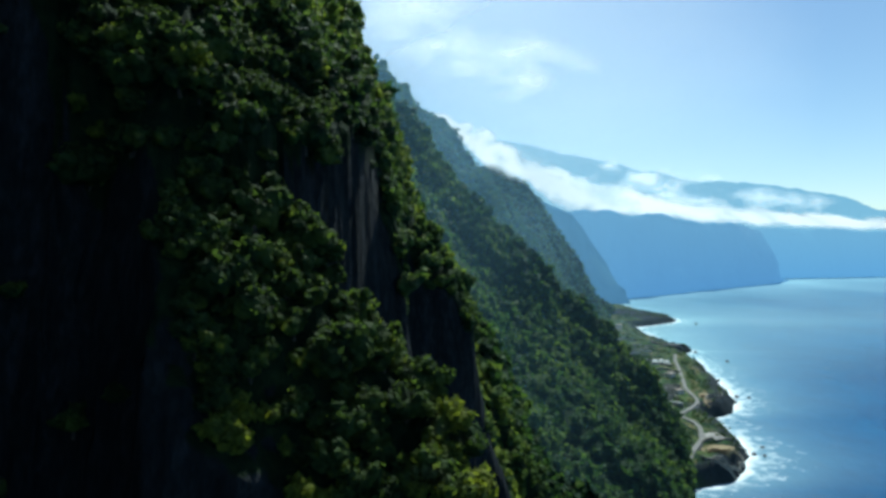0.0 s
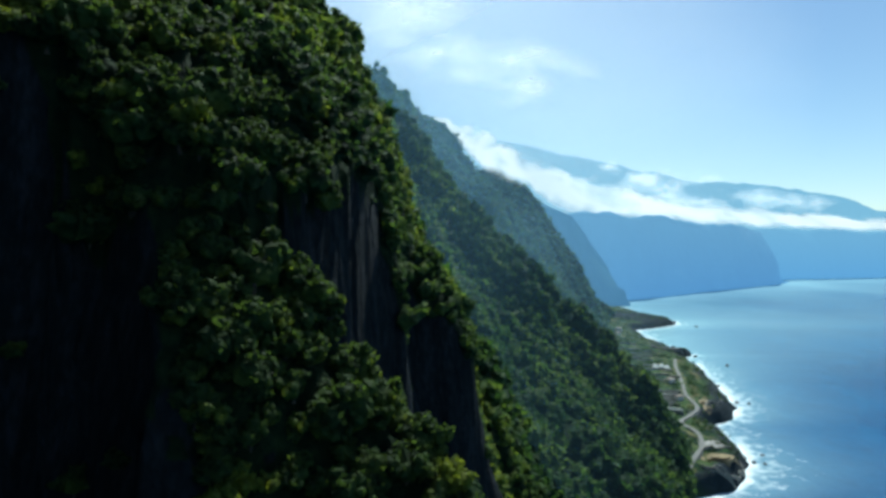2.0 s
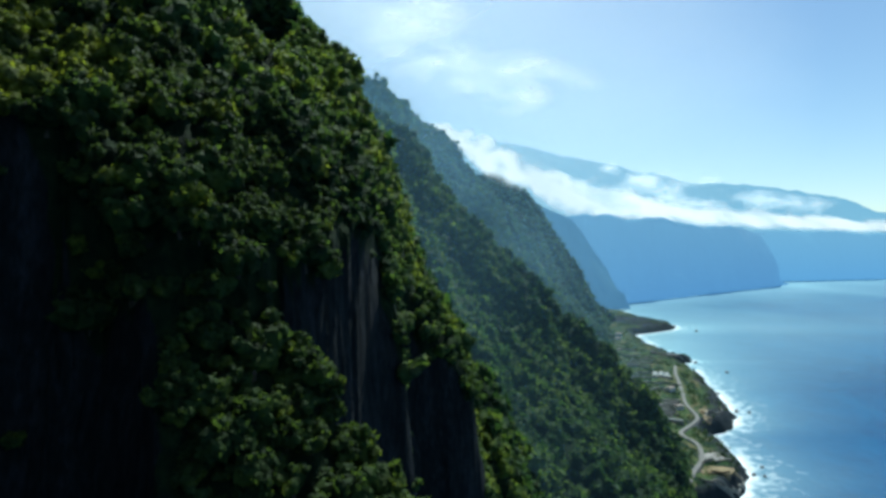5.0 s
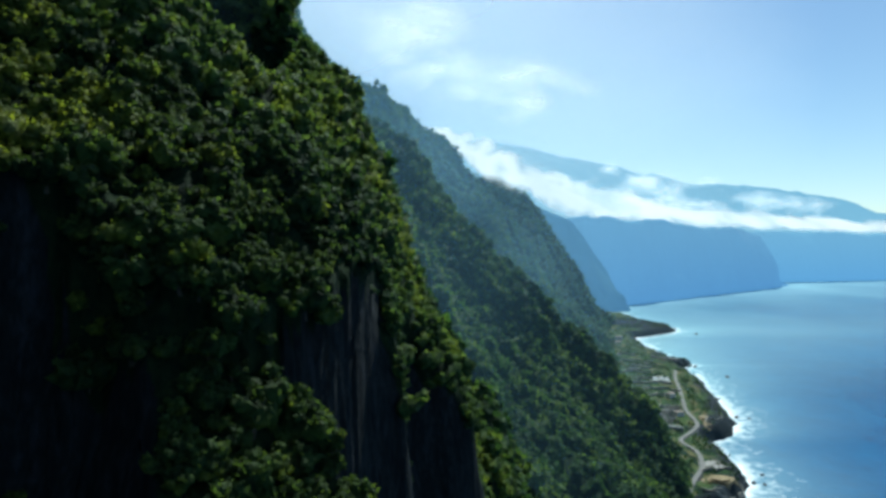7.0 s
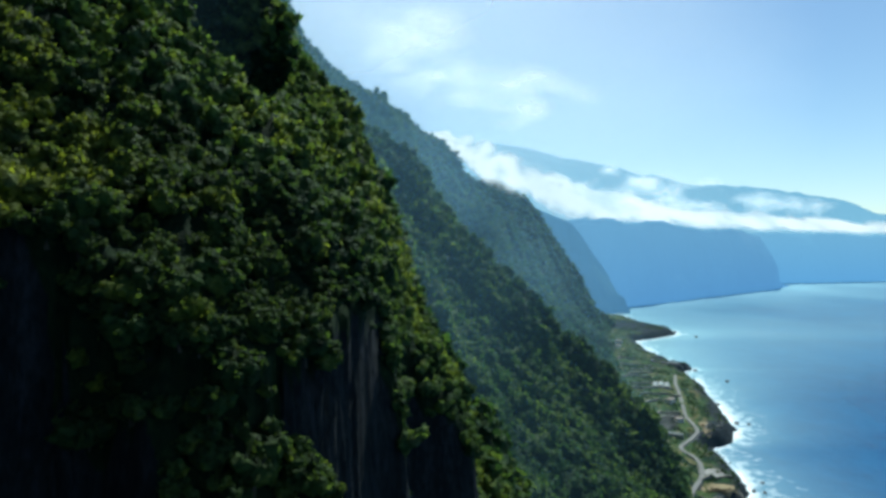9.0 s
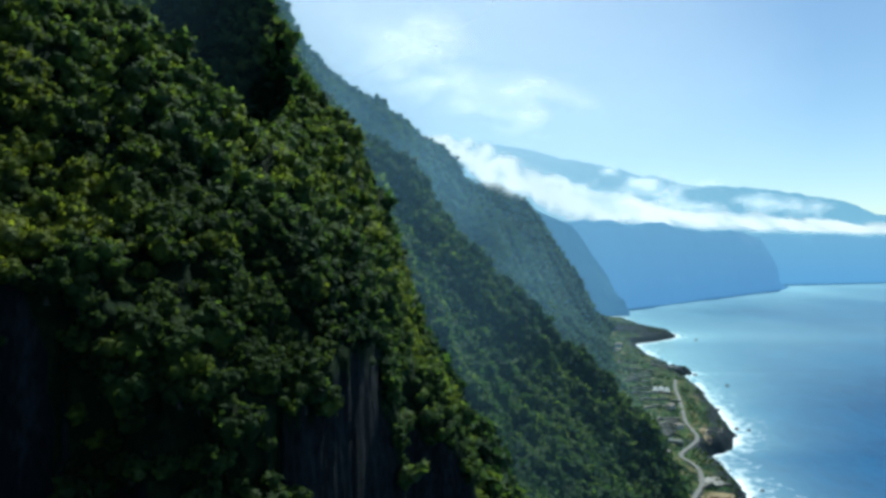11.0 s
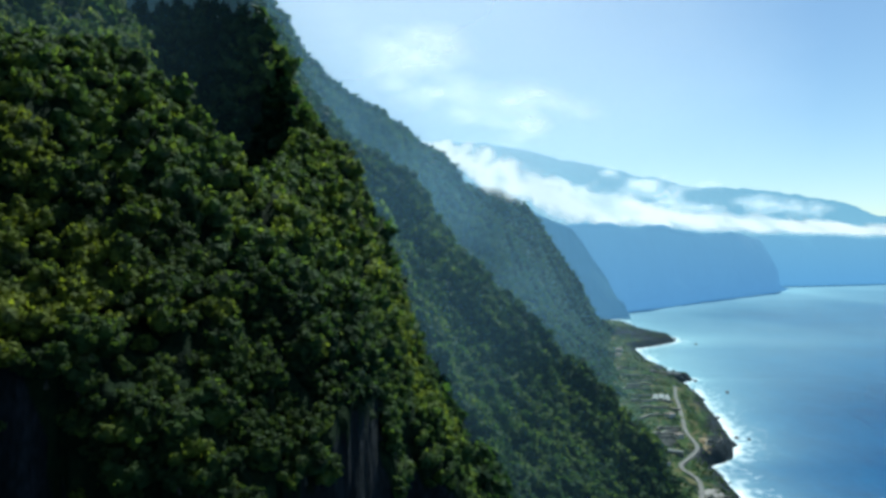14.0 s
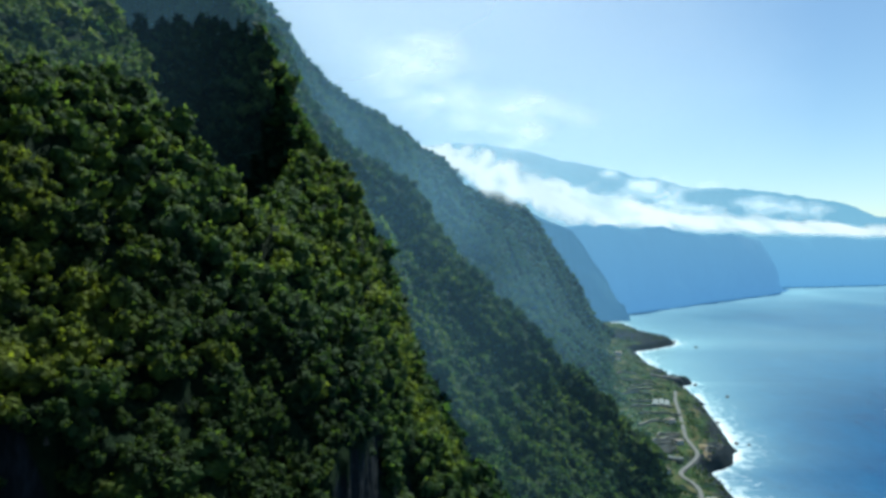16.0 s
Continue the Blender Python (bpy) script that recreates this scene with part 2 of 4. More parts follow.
def haze_glow_material(name, low, high, top, amount, base):
    """Far land as a backdrop: haze painted in as blue glow, paler towards its top."""
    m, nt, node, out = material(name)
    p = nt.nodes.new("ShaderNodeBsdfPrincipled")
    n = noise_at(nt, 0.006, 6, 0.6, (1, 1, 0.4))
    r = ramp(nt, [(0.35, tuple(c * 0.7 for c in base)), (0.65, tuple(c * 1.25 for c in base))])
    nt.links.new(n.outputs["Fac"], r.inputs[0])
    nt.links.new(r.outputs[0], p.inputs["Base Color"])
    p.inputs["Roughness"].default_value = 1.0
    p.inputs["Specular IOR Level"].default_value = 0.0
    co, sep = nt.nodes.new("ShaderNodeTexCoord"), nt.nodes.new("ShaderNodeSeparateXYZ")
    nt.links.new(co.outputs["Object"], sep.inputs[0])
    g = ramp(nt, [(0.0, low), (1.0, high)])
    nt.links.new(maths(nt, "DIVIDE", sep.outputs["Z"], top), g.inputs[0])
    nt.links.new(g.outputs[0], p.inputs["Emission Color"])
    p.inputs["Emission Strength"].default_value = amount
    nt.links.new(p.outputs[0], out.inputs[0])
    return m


FAR_COAST = haze_glow_material("far_coast", (0.115, 0.27, 0.52), (0.165, 0.33, 0.52), 300, 0.78, (0.018, 0.035, 0.038))
FARTHEST_COAST = haze_glow_material("farthest_coast", (0.15, 0.35, 0.62), (0.2, 0.4, 0.6), 300, 0.78, (0.015, 0.03, 0.035))
FAR_HILLS = haze_glow_material("far_hills", (0.27, 0.48, 0.63), (0.2, 0.4, 0.57), 1000, 0.8, (0.03, 0.055, 0.06))
BLUE_RIDGE = haze_glow_material("blue_ridge", (0.075, 0.17, 0.31), (0.1, 0.21, 0.35), 300, 0.76, (0.03, 0.055, 0.05))


# ---------- the lie of the land ----------
COAST_Y = (380, 427, 445, 484, 491, 526, 560, 605, 627, 675, 731, 798, 894, 960, 1002, 1018, 1032, 1055, 1147, 1300, 1341, 1394, 1450, 1515, 1560, 1700, 1897, 2100)
COAST_X = (120, 165, 205, 236, 241, 247, 250, 255, 285, 313, 327, 340, 364, 366, 378, 406, 368, 383, 377, 398, 402, 480, 535, 540, 515, 510, 518, 560)


def drop(d, slope, ledge=1e9, brow=0.0, cliff=4.0, fall=60.0, foot=1.0):
    """Height lost at a distance d from a crest: a slope, a steeper brow below the ledge, a cliff, and a foot."""
    a = np.minimum(d, ledge)
    b = np.clip(d - ledge, 0, brow)
    c = np.clip(d - ledge - brow, 0, fall / cliff)
    e = np.clip(d - ledge - brow - fall / cliff, 0, None)
    return a * slope + b * 1.3 + c * cliff + e * foot


def along(x, value):
    """A number, or a course of numbers along x."""
    return np.interp(x, *value) if isinstance(value, tuple) else value


def spur(x, y, xs, ys, zs, near, far, ledge=None, brow=None, cliff=4.0, fall=60.0, wobble=6.0, seed=0, back=None, face=None):
    """A buttress that runs down from the plateau to the sea along a crest (xs, ys, zs). back: how far its rear stays level; face: the fall of its front by distance."""
    w = wobble * fbm(x / (wobble * 5), y / (wobble * 9), 0, 3, seed)
    yi, zi = np.interp(x, xs, ys) + w, np.interp(x, xs, zs)
    d = y - yi
    le = along(x, ledge) if ledge else 1e9
    front = np.interp(-d, *face) if face else drop(-d, along(x, near), le, along(x, brow) if brow else 0.0, cliff, fall)
    level = along(x, back) if back else 0.0
    rear = np.minimum(d, level) * 0.12 + np.clip(d - level, 0, None) * along(x, far)
    return zi - np.where(d < 0, front, rear)


def land(x, y):
    """Height of the ground, and how far it belongs to the coastal shelf."""
    h = spur(x, y, (-160, -120, -60, -48, -30, -24.8, -14.5, -2.7, 1, 12, 30, 60),
             (125, 112, 92, 89, 86, 83, 78, 73, 68, 62, 55, 50),
             (322, 277, 207, 199, 185, 171.5, 158, 146, 140, 122, 90, 17), ((-60, -50, -42, -34, -28, -20), (1.6, 1.25, 0.75, 0.6, 0.58, 0.62)), ((-26, -20), (1.6, 3.5)),
             ledge=((-60, -48, -38, -30, -26, -12, 0, 20), (14, 12, 13, 14, 22, 13, 5, 2)), brow=((-38, -31, -4, 4), (0, 6, 8, 5)), cliff=5.0, wobble=1.5, seed=11)
    h = np.maximum(h, spur(x, y, (-160, -120, -101, -90, -75, -62, -53, -43, -30, -22, -16, -13, -9.5, -6.5, -3, 8),
                           (270, 228, 205, 186, 150, 131, 131, 130, 130, 129, 126, 124, 119, 117, 116, 114),
                           (345, 298, 276, 270, 257, 243, 236, 224, 213, 205, 195, 184, 168, 145, 110, 10),
                           ((-75, -62, -45, -30, -25, -20, -14, -9), (0.42, 0.85, 0.62, 0.54, 0.6, 0.58, 0.45, 2.0)), ((-44, -36, -30, -12, -8), (1.2, 0.9, 0.25, 0.25, 1.2)),
                           brow=((-90, -75, -62), (60, 60, 0)), ledge=((-101, -90, -75, -62, -55, -43, -30, -25, -22.5, -21, -19, -17, -15, -13.3, -11, -9), (85, 62, 28, 60, 60, 54, 58, 56, 48, 42, 37, 32, 24, 15, 7, 2)), cliff=6.0, fall=150.0, wobble=1.8, seed=21))
    h = np.maximum(h, spur(x, y, (-260, -130, -80, -56, -51, -45, -36, -29, -22, -15, -8.4, 0.8, 6.4, 9.3, 13, 23, 45, 70),
                           (360, 290, 246, 230, 222, 206, 194, 184, 174, 162, 151, 149, 153, 158, 160, 160, 160, 165),
                           (480, 365, 303, 270, 260, 249, 241, 236, 216, 192, 168, 158, 146, 126, 108, 85, 45, -8),
                           ((-60, -50, -43, -18, -6, 30), (3.6, 3.4, 0.5, 0.5, 0.9, 1.2)), ((-40, -25, 10), (1.4, 0.9, 0.8)), back=((-36, -26, -18, 25), (5, 24, 62, 70)),
                           ledge=((-60, -44, -38, -26, -22, -16, -12, -8, 0, 30), (200, 135, 112, 78, 60, 40, 20, 5, 3, 3)), cliff=6.0, fall=150.0, wobble=2, seed=31))
    h = np.maximum(h, spur(x, y, (-260, -140, -60, -27, -14, 10, 22, 36, 60, 85),
                           (360, 300, 262, 252, 250, 246, 256, 262, 265, 268),
                           (480, 370, 275, 220, 180, 140, 118, 94, 50, -8), ((-20, 5, 15, 50), (1.4, 1.4, 0.3, 0.3)), 1.2,
                           ledge=((-30, 5, 15), (200, 120, 60)), back=((-30, 0, 60), (0, 45, 40)), wobble=4, seed=41))
    h = np.maximum(h, spur(x, y, (-300, -134, -102, -60, -13.5, 16, 35, 56, 87, 120, 148, 163, 174),
                           (480, 452, 450, 455, 460, 457, 456, 453, 452, 450, 450, 442, 440),
                           (520, 375, 332, 284, 236, 198, 173, 160, 135, 102, 66, 30, -8), 0.9, 1.3, wobble=7, seed=51,
                           face=((0, 30, 60, 85, 110, 150, 180, 230, 270, 330), (0, 24, 50, 64, 68, 76, 88, 95, 125, 220))))
    h = np.maximum(h, spur(x, y, (-300, -140, -78, -45, -27, -8, 30, 60, 100, 150, 190),
                           (500, 515, 540, 600, 665, 680, 640, 590, 540, 530, 530),
                           (560, 400, 333, 309, 301, 284, 230, 178, 125, 60, -8), 0.85, 0.5, wobble=8, seed=61))
    h = np.maximum(h, spur(x, y, (-400, -200, -150, -96, -60, -31, 8, 45, 75, 110, 160, 230),
                           (800, 800, 800, 800, 800, 805, 809, 835, 800, 750, 710, 690),
                           (680, 485, 422, 391, 366, 340, 322, 262, 210, 146, 68, -12), 1.0, 1.0, wobble=12, seed=71))
    h = np.maximum(h, spur(x, y, (-200, 0, 36, 68, 100, 131, 162, 190, 219, 250, 285),
                           (840, 850, 876, 902, 966, 1000, 1015, 1010, 1003, 1010, 1010),
                           (460, 322, 277, 254, 238, 204, 156, 126, 84, 40, -12), 0.9, 0.7, wobble=14, seed=77))
    h = np.maximum(h, spur(x, y, (-900, -200, 0, 100, 183, 270, 345, 420),
                           (1400, 1400, 1400, 1400, 1400, 1400, 1400, 1400),
                           (680, 445, 372, 334, 302, 168, 56, -8), 0.6, 0.9, wobble=25, seed=81))
    # unseen spur behind the camera, added to keep sky light off the cliff
    h = np.maximum(h, spur(x, y, (-700, -120, -60, -42, -32, -24), (-5, -5, -5, -8, -10, -12), (430, 340, 280, 230, 130, -8), 1.6, 2.2, wobble=2, seed=85))
    foot = np.interp(y, (440, 560, 650, 850, 1200, 1600), (170, 190, 205, 240, 315, 400)) + 14 * fbm(x / 60, y / 60, 0, 3, 8)
    h = np.maximum(h, np.where(y > 440, 16 + 0.75 * (foot - x), -8))
    xc = np.interp(y, COAST_Y, COAST_X) + 4 * fbm(x / 18, y / 18, 0, 3, 5)
    inland = xc - x
    sh = np.clip(inland * 1.1 + 2 * fbm(x / 9, y / 9, 0, 3, 7), -8, 14) + np.clip(inland - 13, 0, None) * 0.1
    sh = sh + 1.5 * fbm(x / 40, y / 40, 0, 3, 6)
    tread = np.floor(sh / 2.2) * 2.2
    sh = np.where(sh > 14.5, tread + 2.2 * step(0.75, 1.0, (sh - tread) / 2.2), sh)
    sh = np.where((y > 425) & (y < 2100), sh, -8)
    shelf = step(-2, 3, sh - h) * step(425, 440, y)
    big = np.clip(y / 500, 0.12, 1.4)
    rough = step(3, 25, h) * (1 - shelf)
    rough = rough * (1 - 0.85 * step(-25, -20, x) * (1 - step(-8, -5, x)) * step(80, 86, y) * (1 - step(116, 124, y)))
    across, down = y + 0.2 * x, x
    big = np.maximum(big, 0.22)
    ribs = 1 - 2 * np.abs(fbm(across / (36 * big), down / (200 * big), 0, 3, 97))
    folds = 1 - 2 * np.abs(fbm(across / 17, down / 110, 0, 2, 99))
    h = h + rough * 8 * folds * step(215, 300, y) * (1 - step(560, 700, y))
    h = h + rough * big * ((6 + 9 * step(200, 330, y) - 7 * step(560, 700, y)) * ribs + 8 * fbm(x / (42 * big), y / (42 * big), 0, 3, 91) + (1.5 + 2.5 * step(170, 260, y)) * np.abs(fbm(x / (14 * big), y / (14 * big), 0, 3, 95)))
    wide = np.interp(y, (590, 630, 700, 760, 980, 1000, 1050, 1070, 1380, 1410, 1560, 1600), (0, 12, 12, 0, 0, 25, 25, 4, 4, 150, 150, 4))
    shore = shelf * (1 - step(12 + wide, 24 + wide, inland + 6 * fbm(x / 14, y / 14, 0, 3, 9)))
    return np.maximum(np.maximum(h, sh), -8), shelf, shore


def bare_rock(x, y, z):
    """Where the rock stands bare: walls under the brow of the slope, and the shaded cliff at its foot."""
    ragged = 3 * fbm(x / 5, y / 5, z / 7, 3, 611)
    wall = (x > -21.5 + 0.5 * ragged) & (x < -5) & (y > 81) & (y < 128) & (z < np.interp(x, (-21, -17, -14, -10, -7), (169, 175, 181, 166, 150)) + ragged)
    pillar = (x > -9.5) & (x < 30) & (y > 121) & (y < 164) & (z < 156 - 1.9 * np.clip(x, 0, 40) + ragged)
    # trees left out and dark rock put in, so the shaded cliff stays black
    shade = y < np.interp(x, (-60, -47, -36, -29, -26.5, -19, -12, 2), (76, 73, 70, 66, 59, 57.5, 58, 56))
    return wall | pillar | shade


def hillside():
    """The whole coast as one sheet, finer towards the camera."""
    rows = np.concatenate([np.linspace(-700, 30, 60), np.exp(np.linspace(math.log(32), math.log(1760), 580))])
    cols = np.arange(-1.25, 0.62, 0.0058)
    y, t = np.meshgrid(rows, cols, indexing="ij")
    x = t * (np.maximum(y, 30) + 25)
    x = np.where(t < -1.0, x - (np.abs(t) - 1.0) * 2400, x)
    z, shelf, shore = land(x, y)
    # ragged rock: push the faces about sideways
    k = np.clip(y / 300, 0.22, 2)
    f = k * step(4, 20, z) * (1 - shelf)
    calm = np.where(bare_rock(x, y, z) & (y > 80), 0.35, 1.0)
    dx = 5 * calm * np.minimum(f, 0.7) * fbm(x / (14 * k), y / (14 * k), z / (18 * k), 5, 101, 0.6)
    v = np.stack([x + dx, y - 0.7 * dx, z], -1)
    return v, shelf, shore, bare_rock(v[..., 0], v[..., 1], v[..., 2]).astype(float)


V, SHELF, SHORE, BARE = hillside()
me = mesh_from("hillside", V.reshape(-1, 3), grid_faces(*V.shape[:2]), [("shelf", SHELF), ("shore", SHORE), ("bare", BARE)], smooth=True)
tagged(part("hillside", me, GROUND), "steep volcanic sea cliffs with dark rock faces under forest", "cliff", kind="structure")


# ---------- the sea ----------
def sea():
    rows = np.concatenate([[-6000, -2500, -900], np.exp(np.linspace(math.log(130), math.log(6500), 200)) - 130])
    t = np.linspace(-1.6, 1.6, 230)
    y, t = np.meshgrid(rows, t, indexing="ij")
    x = t * (np.maximum(np.abs(y), 0) + 300)
    xc = np.interp(y, COAST_Y, COAST_X) + 4 * fbm(x / 18, y / 18, 0, 3, 5)
    d = x - xc
    near = (y > 400) & (y < 2100)
    far_edge = np.interp(y, (1897, 2080, 2330, 2600, 3000, 3400, 4219, 5000), (518, 541, 820, 1078, 1500, 1880, 2953, 4000))
    off = x - np.where(y > 1897, far_edge, xc)
    width = 14 + 16 * fbm(y / 70, x / 400, 0, 3, 201)
    foam = np.where(near & (d > -30), 0.84 * np.clip(1.15 - d / np.maximum(width, 9), 0, 1), 0)
    streak = np.where(near & (d > 0), 0.6 * np.exp(-d / 120), 0)
    caps = 0.27 + 0 * d
    # sun glare and haze over the bay, put in as a paler water colour
    bay_glare = np.exp(-np.clip(off, 0, None) / (np.interp(y, (0, 900, 2000), (0.2, 0.3, 0.42)) * np.maximum(y, 100))) * step(500, 1500, y)
    shallow_glare = np.clip(np.where(near & (d > -20), 0.7 * np.exp(-np.clip(d, 0, None) / 60), 0) + bay_glare * (0.9 + 0.2 * fbm(x / 260, y / 500, 0, 3, 203)), 0, 1)
    v = np.stack([x, y, 0 * x], -1)
    return mesh_from("sea", v.reshape(-1, 3), grid_faces(*x.shape), [("foam", np.maximum(np.maximum(foam, streak), caps)), ("shallow_glare", shallow_glare)], True)


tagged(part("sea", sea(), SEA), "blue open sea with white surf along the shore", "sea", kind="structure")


# ---------- far land ----------
def far_range(name, base, top, foot_z, mat, label, seed, back=600, rise=0.0, rows=26, cols=220):
    """A range of far land: a foot line on the water, a broken cliff, and a plateau behind it."""
    s = np.linspace(0, 1, cols)
    bx, by = np.interp(s, np.linspace(0, 1, len(base)), [p[0] for p in base]), np.interp(s, np.linspace(0, 1, len(base)), [p[1] for p in base])
    tz = np.interp(s, np.linspace(0, 1, len(top)), top)
    r = np.linspace(0, 1, rows)
    cut = np.concatenate([np.linspace(0, 1, rows - 5), 1 + np.linspace(0.2, 1, 5)])
    S, R = np.meshgrid(s, cut, indexing="xy")
    X, Y, T = (np.broadcast_to(a, S.shape) for a in (bx, by, tz))
    up = np.clip(R, 0, 1)
    inland = 90 * up ** 0.8 + np.clip(R - 1, 0, 1) * back
    gul = 55 * fbm(X / 240, R * 0.8, 0, 4, seed) * np.sin(np.pi * np.clip(R, 0, 1) * 0.9)
    Z = foot_z + (T - foot_z) * up ** 1.3 + np.clip(R - 1, 0, 1) * rise + 16 * fbm(X / 150, R * 3, 0, 4, seed + 3) * up
    v = np.stack([X - (inland + gul) * 0.5, Y + (inland + gul) * 0.85, Z], -1)
    return tagged(part(name, mesh_from(name, v.reshape(-1, 3), grid_faces(*S.shape), smooth=True), mat), label, "coast", kind="structure")


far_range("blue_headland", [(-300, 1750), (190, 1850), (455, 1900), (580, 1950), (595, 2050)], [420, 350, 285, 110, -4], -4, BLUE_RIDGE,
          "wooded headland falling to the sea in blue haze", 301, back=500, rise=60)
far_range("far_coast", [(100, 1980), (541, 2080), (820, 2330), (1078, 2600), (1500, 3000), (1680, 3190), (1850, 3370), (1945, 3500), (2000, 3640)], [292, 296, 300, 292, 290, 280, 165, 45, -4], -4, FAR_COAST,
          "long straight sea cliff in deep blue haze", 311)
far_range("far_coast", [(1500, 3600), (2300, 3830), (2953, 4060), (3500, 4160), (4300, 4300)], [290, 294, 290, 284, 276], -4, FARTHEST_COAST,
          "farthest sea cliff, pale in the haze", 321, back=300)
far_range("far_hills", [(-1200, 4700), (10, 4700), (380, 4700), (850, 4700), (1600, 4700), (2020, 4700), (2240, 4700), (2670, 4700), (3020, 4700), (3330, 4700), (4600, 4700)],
          [948, 1004, 1030, 923, 760, 678, 693, 627, 581, 479, 336], 100, FAR_HILLS, "mountain plateau above the clouds, pale blue haze painted on", 331, back=150)


# ---------- clouds ----------
def cloud_sheet(name, places, vapour, mat):
    """A sheet of vapour; where there is none, there is no sheet."""
    rows, cols = vapour.shape
    f = grid_faces(rows, cols)
    f = f[vapour.ravel()[f].max(axis=1) > 0.003]
    used, f = np.unique(f, return_inverse=True)
    return part(name, mesh_from(name, places.reshape(-1, 3)[used], f.reshape(-1, 4), [("vapour", vapour.ravel()[used])], True), mat)


def cloud_bank():
    """The bank of cloud that pours over the plateau's edge, a blanket that climbs away from the sea."""
    xs, ys = (-40, 14, 86, 176, 400, 760, 1566, 3010, 4200), (900, 950, 1130, 1340, 2100, 2750, 3560, 4380, 4480)
    lo, hi = (350, 335, 302, 298, 288, 292, 302, 296, 286), (370, 392, 462, 505, 596, 560, 490, 420, 388)
    k = np.linspace(0, 1, len(xs))
    s, a = np.meshgrid(np.linspace(0, 1, 380), np.linspace(0, 1, 48), indexing="xy")
    X, Y, L, H = (np.interp(s, k, q) for q in (xs, ys, lo, hi))
    Z = L + (H - L) * a
    big, small = fbm(X / (0.09 * Y), Z / (0.05 * Y), 0, 3, 401), fbm(X / (0.03 * Y), Z / (0.018 * Y), 0, 5, 407, 0.6)
    back = (H - L) * 1.7 * a
    v = np.stack([X - back * 0.2, Y + back, Z], -1)
    soft = step(0.0, 0.32 + 0.1 * big, a + 0.05 * small) * (1 - step(0.5 + 0.25 * big, 1.02, a + 0.16 * small)) * step(0, 0.04, s)
    vap = np.clip(soft * (1.0 + 0.28 * small + 0.25 * big), 0, 1)
    tagged(cloud_sheet("cloud_bank", v, vap, CLOUD), "bright white cloud bank spilling over the plateau edge", "cloud", kind="structure")


cloud_bank()


def wisp(x0, x1, y, z0, z1, seed, amount, label, lean=0.0, scale=1.0, ragged=0.75):
    """A thin torn cloud, a little curved."""
    u, w = np.meshgrid(np.linspace(0, 1, 120), np.linspace(0, 1, 72), indexing="xy")
    X, Z = x0 + (x1 - x0) * u, z0 + (z1 - z0) * w + lean * (u - 0.5)
    n = fbm(X / (60 * scale), Z / (26 * scale), 0, 6, seed, 0.55)
    bow = min(40, 0.1 * (x1 - x0))
    Y = y + bow * (u - 0.5) ** 2 * 4 + 0.1 * bow * np.sin(5 * u + 3 * w)
    fade = np.sin(np.pi * u) * np.sin(np.pi * w)
    vap = np.clip((fade * 1.15 + ragged * n - 0.6 * ragged) * amount, 0, 0.9)
    tagged(cloud_sheet("cloud", np.stack([X, Y, Z], -1), vap, WISP), label, "cloud", group="wisps of cloud", kind="structure")


wisp(-90, 205, 600, 328, 380, 501, 0.3, "thin torn streak of white cloud drifting beside the ridge", lean=-8, scale=0.75, ragged=0.75)
wisp(36, 122, 640, 306, 356, 509, 0.3, "small puff of thin white cloud", scale=0.5, ragged=0.6)
wisp(-108, 50, 560, 350, 420, 514, 0.27, "faint high wisp of cloud", scale=0.7, ragged=0.7)
wisp(900, 1950, 4300, 500, 760, 533, 0.42, "torn white cloud caught on the far plateau", lean=-110, scale=3.2, ragged=0.7)
wisp(1950, 2750, 4300, 440, 590, 535, 0.36, "torn white cloud caught on the far plateau", lean=-60, scale=3.0, ragged=0.6)
wisp(-4100, 2100, 3000, 50, 2510, 529, 0.3, "broad thin veil of high cloud over the ridge", scale=18.0, ragged=0.1)


def mist(xs, ys, zs, depth, amount, seed, label, low, span=(-80, 60)):
    """Tinted sheet behind a buttress, lifting over its crest: stands in for mist and distance haze."""
    x, a = np.meshgrid(np.linspace(xs[0], xs[-1], 130), np.linspace(0, 1, 40), indexing="xy")
    crest = np.interp(x, xs, zs)
    rise = depth * np.interp(x, span, (low, 1.0))
    z = crest - 35 + (rise + 35) * a
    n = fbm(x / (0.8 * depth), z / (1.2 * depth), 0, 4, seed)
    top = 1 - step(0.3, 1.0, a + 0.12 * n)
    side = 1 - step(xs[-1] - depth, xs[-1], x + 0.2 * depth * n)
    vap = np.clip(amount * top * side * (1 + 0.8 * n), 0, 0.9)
    v = np.stack([x, np.interp(x, xs, ys) + 0.25 * depth * a, np.maximum(z, 1)], -1)
    tagged(cloud_sheet("mist", v, vap, HAZE_SHEET), label, "mist", group="mist between the buttresses", kind="structure")


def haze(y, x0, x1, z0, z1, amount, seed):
    """A faint tinted sheet across the slope in place of haze in the air, too thin to be seen alone."""
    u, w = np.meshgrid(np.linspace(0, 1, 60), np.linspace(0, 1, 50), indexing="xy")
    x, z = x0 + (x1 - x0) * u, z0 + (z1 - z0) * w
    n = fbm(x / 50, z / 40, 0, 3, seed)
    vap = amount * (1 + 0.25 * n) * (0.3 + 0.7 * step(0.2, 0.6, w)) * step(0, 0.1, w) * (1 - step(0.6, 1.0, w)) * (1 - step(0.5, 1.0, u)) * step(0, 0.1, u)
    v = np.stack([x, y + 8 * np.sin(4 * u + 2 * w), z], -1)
    tagged(cloud_sheet("haze", v, np.maximum(vap, 0.0), HAZE_SHEET), "faint tinted sheet for blue haze in front of the wooded slope", "mist", group="sea haze", kind="structure")


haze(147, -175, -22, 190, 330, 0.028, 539)
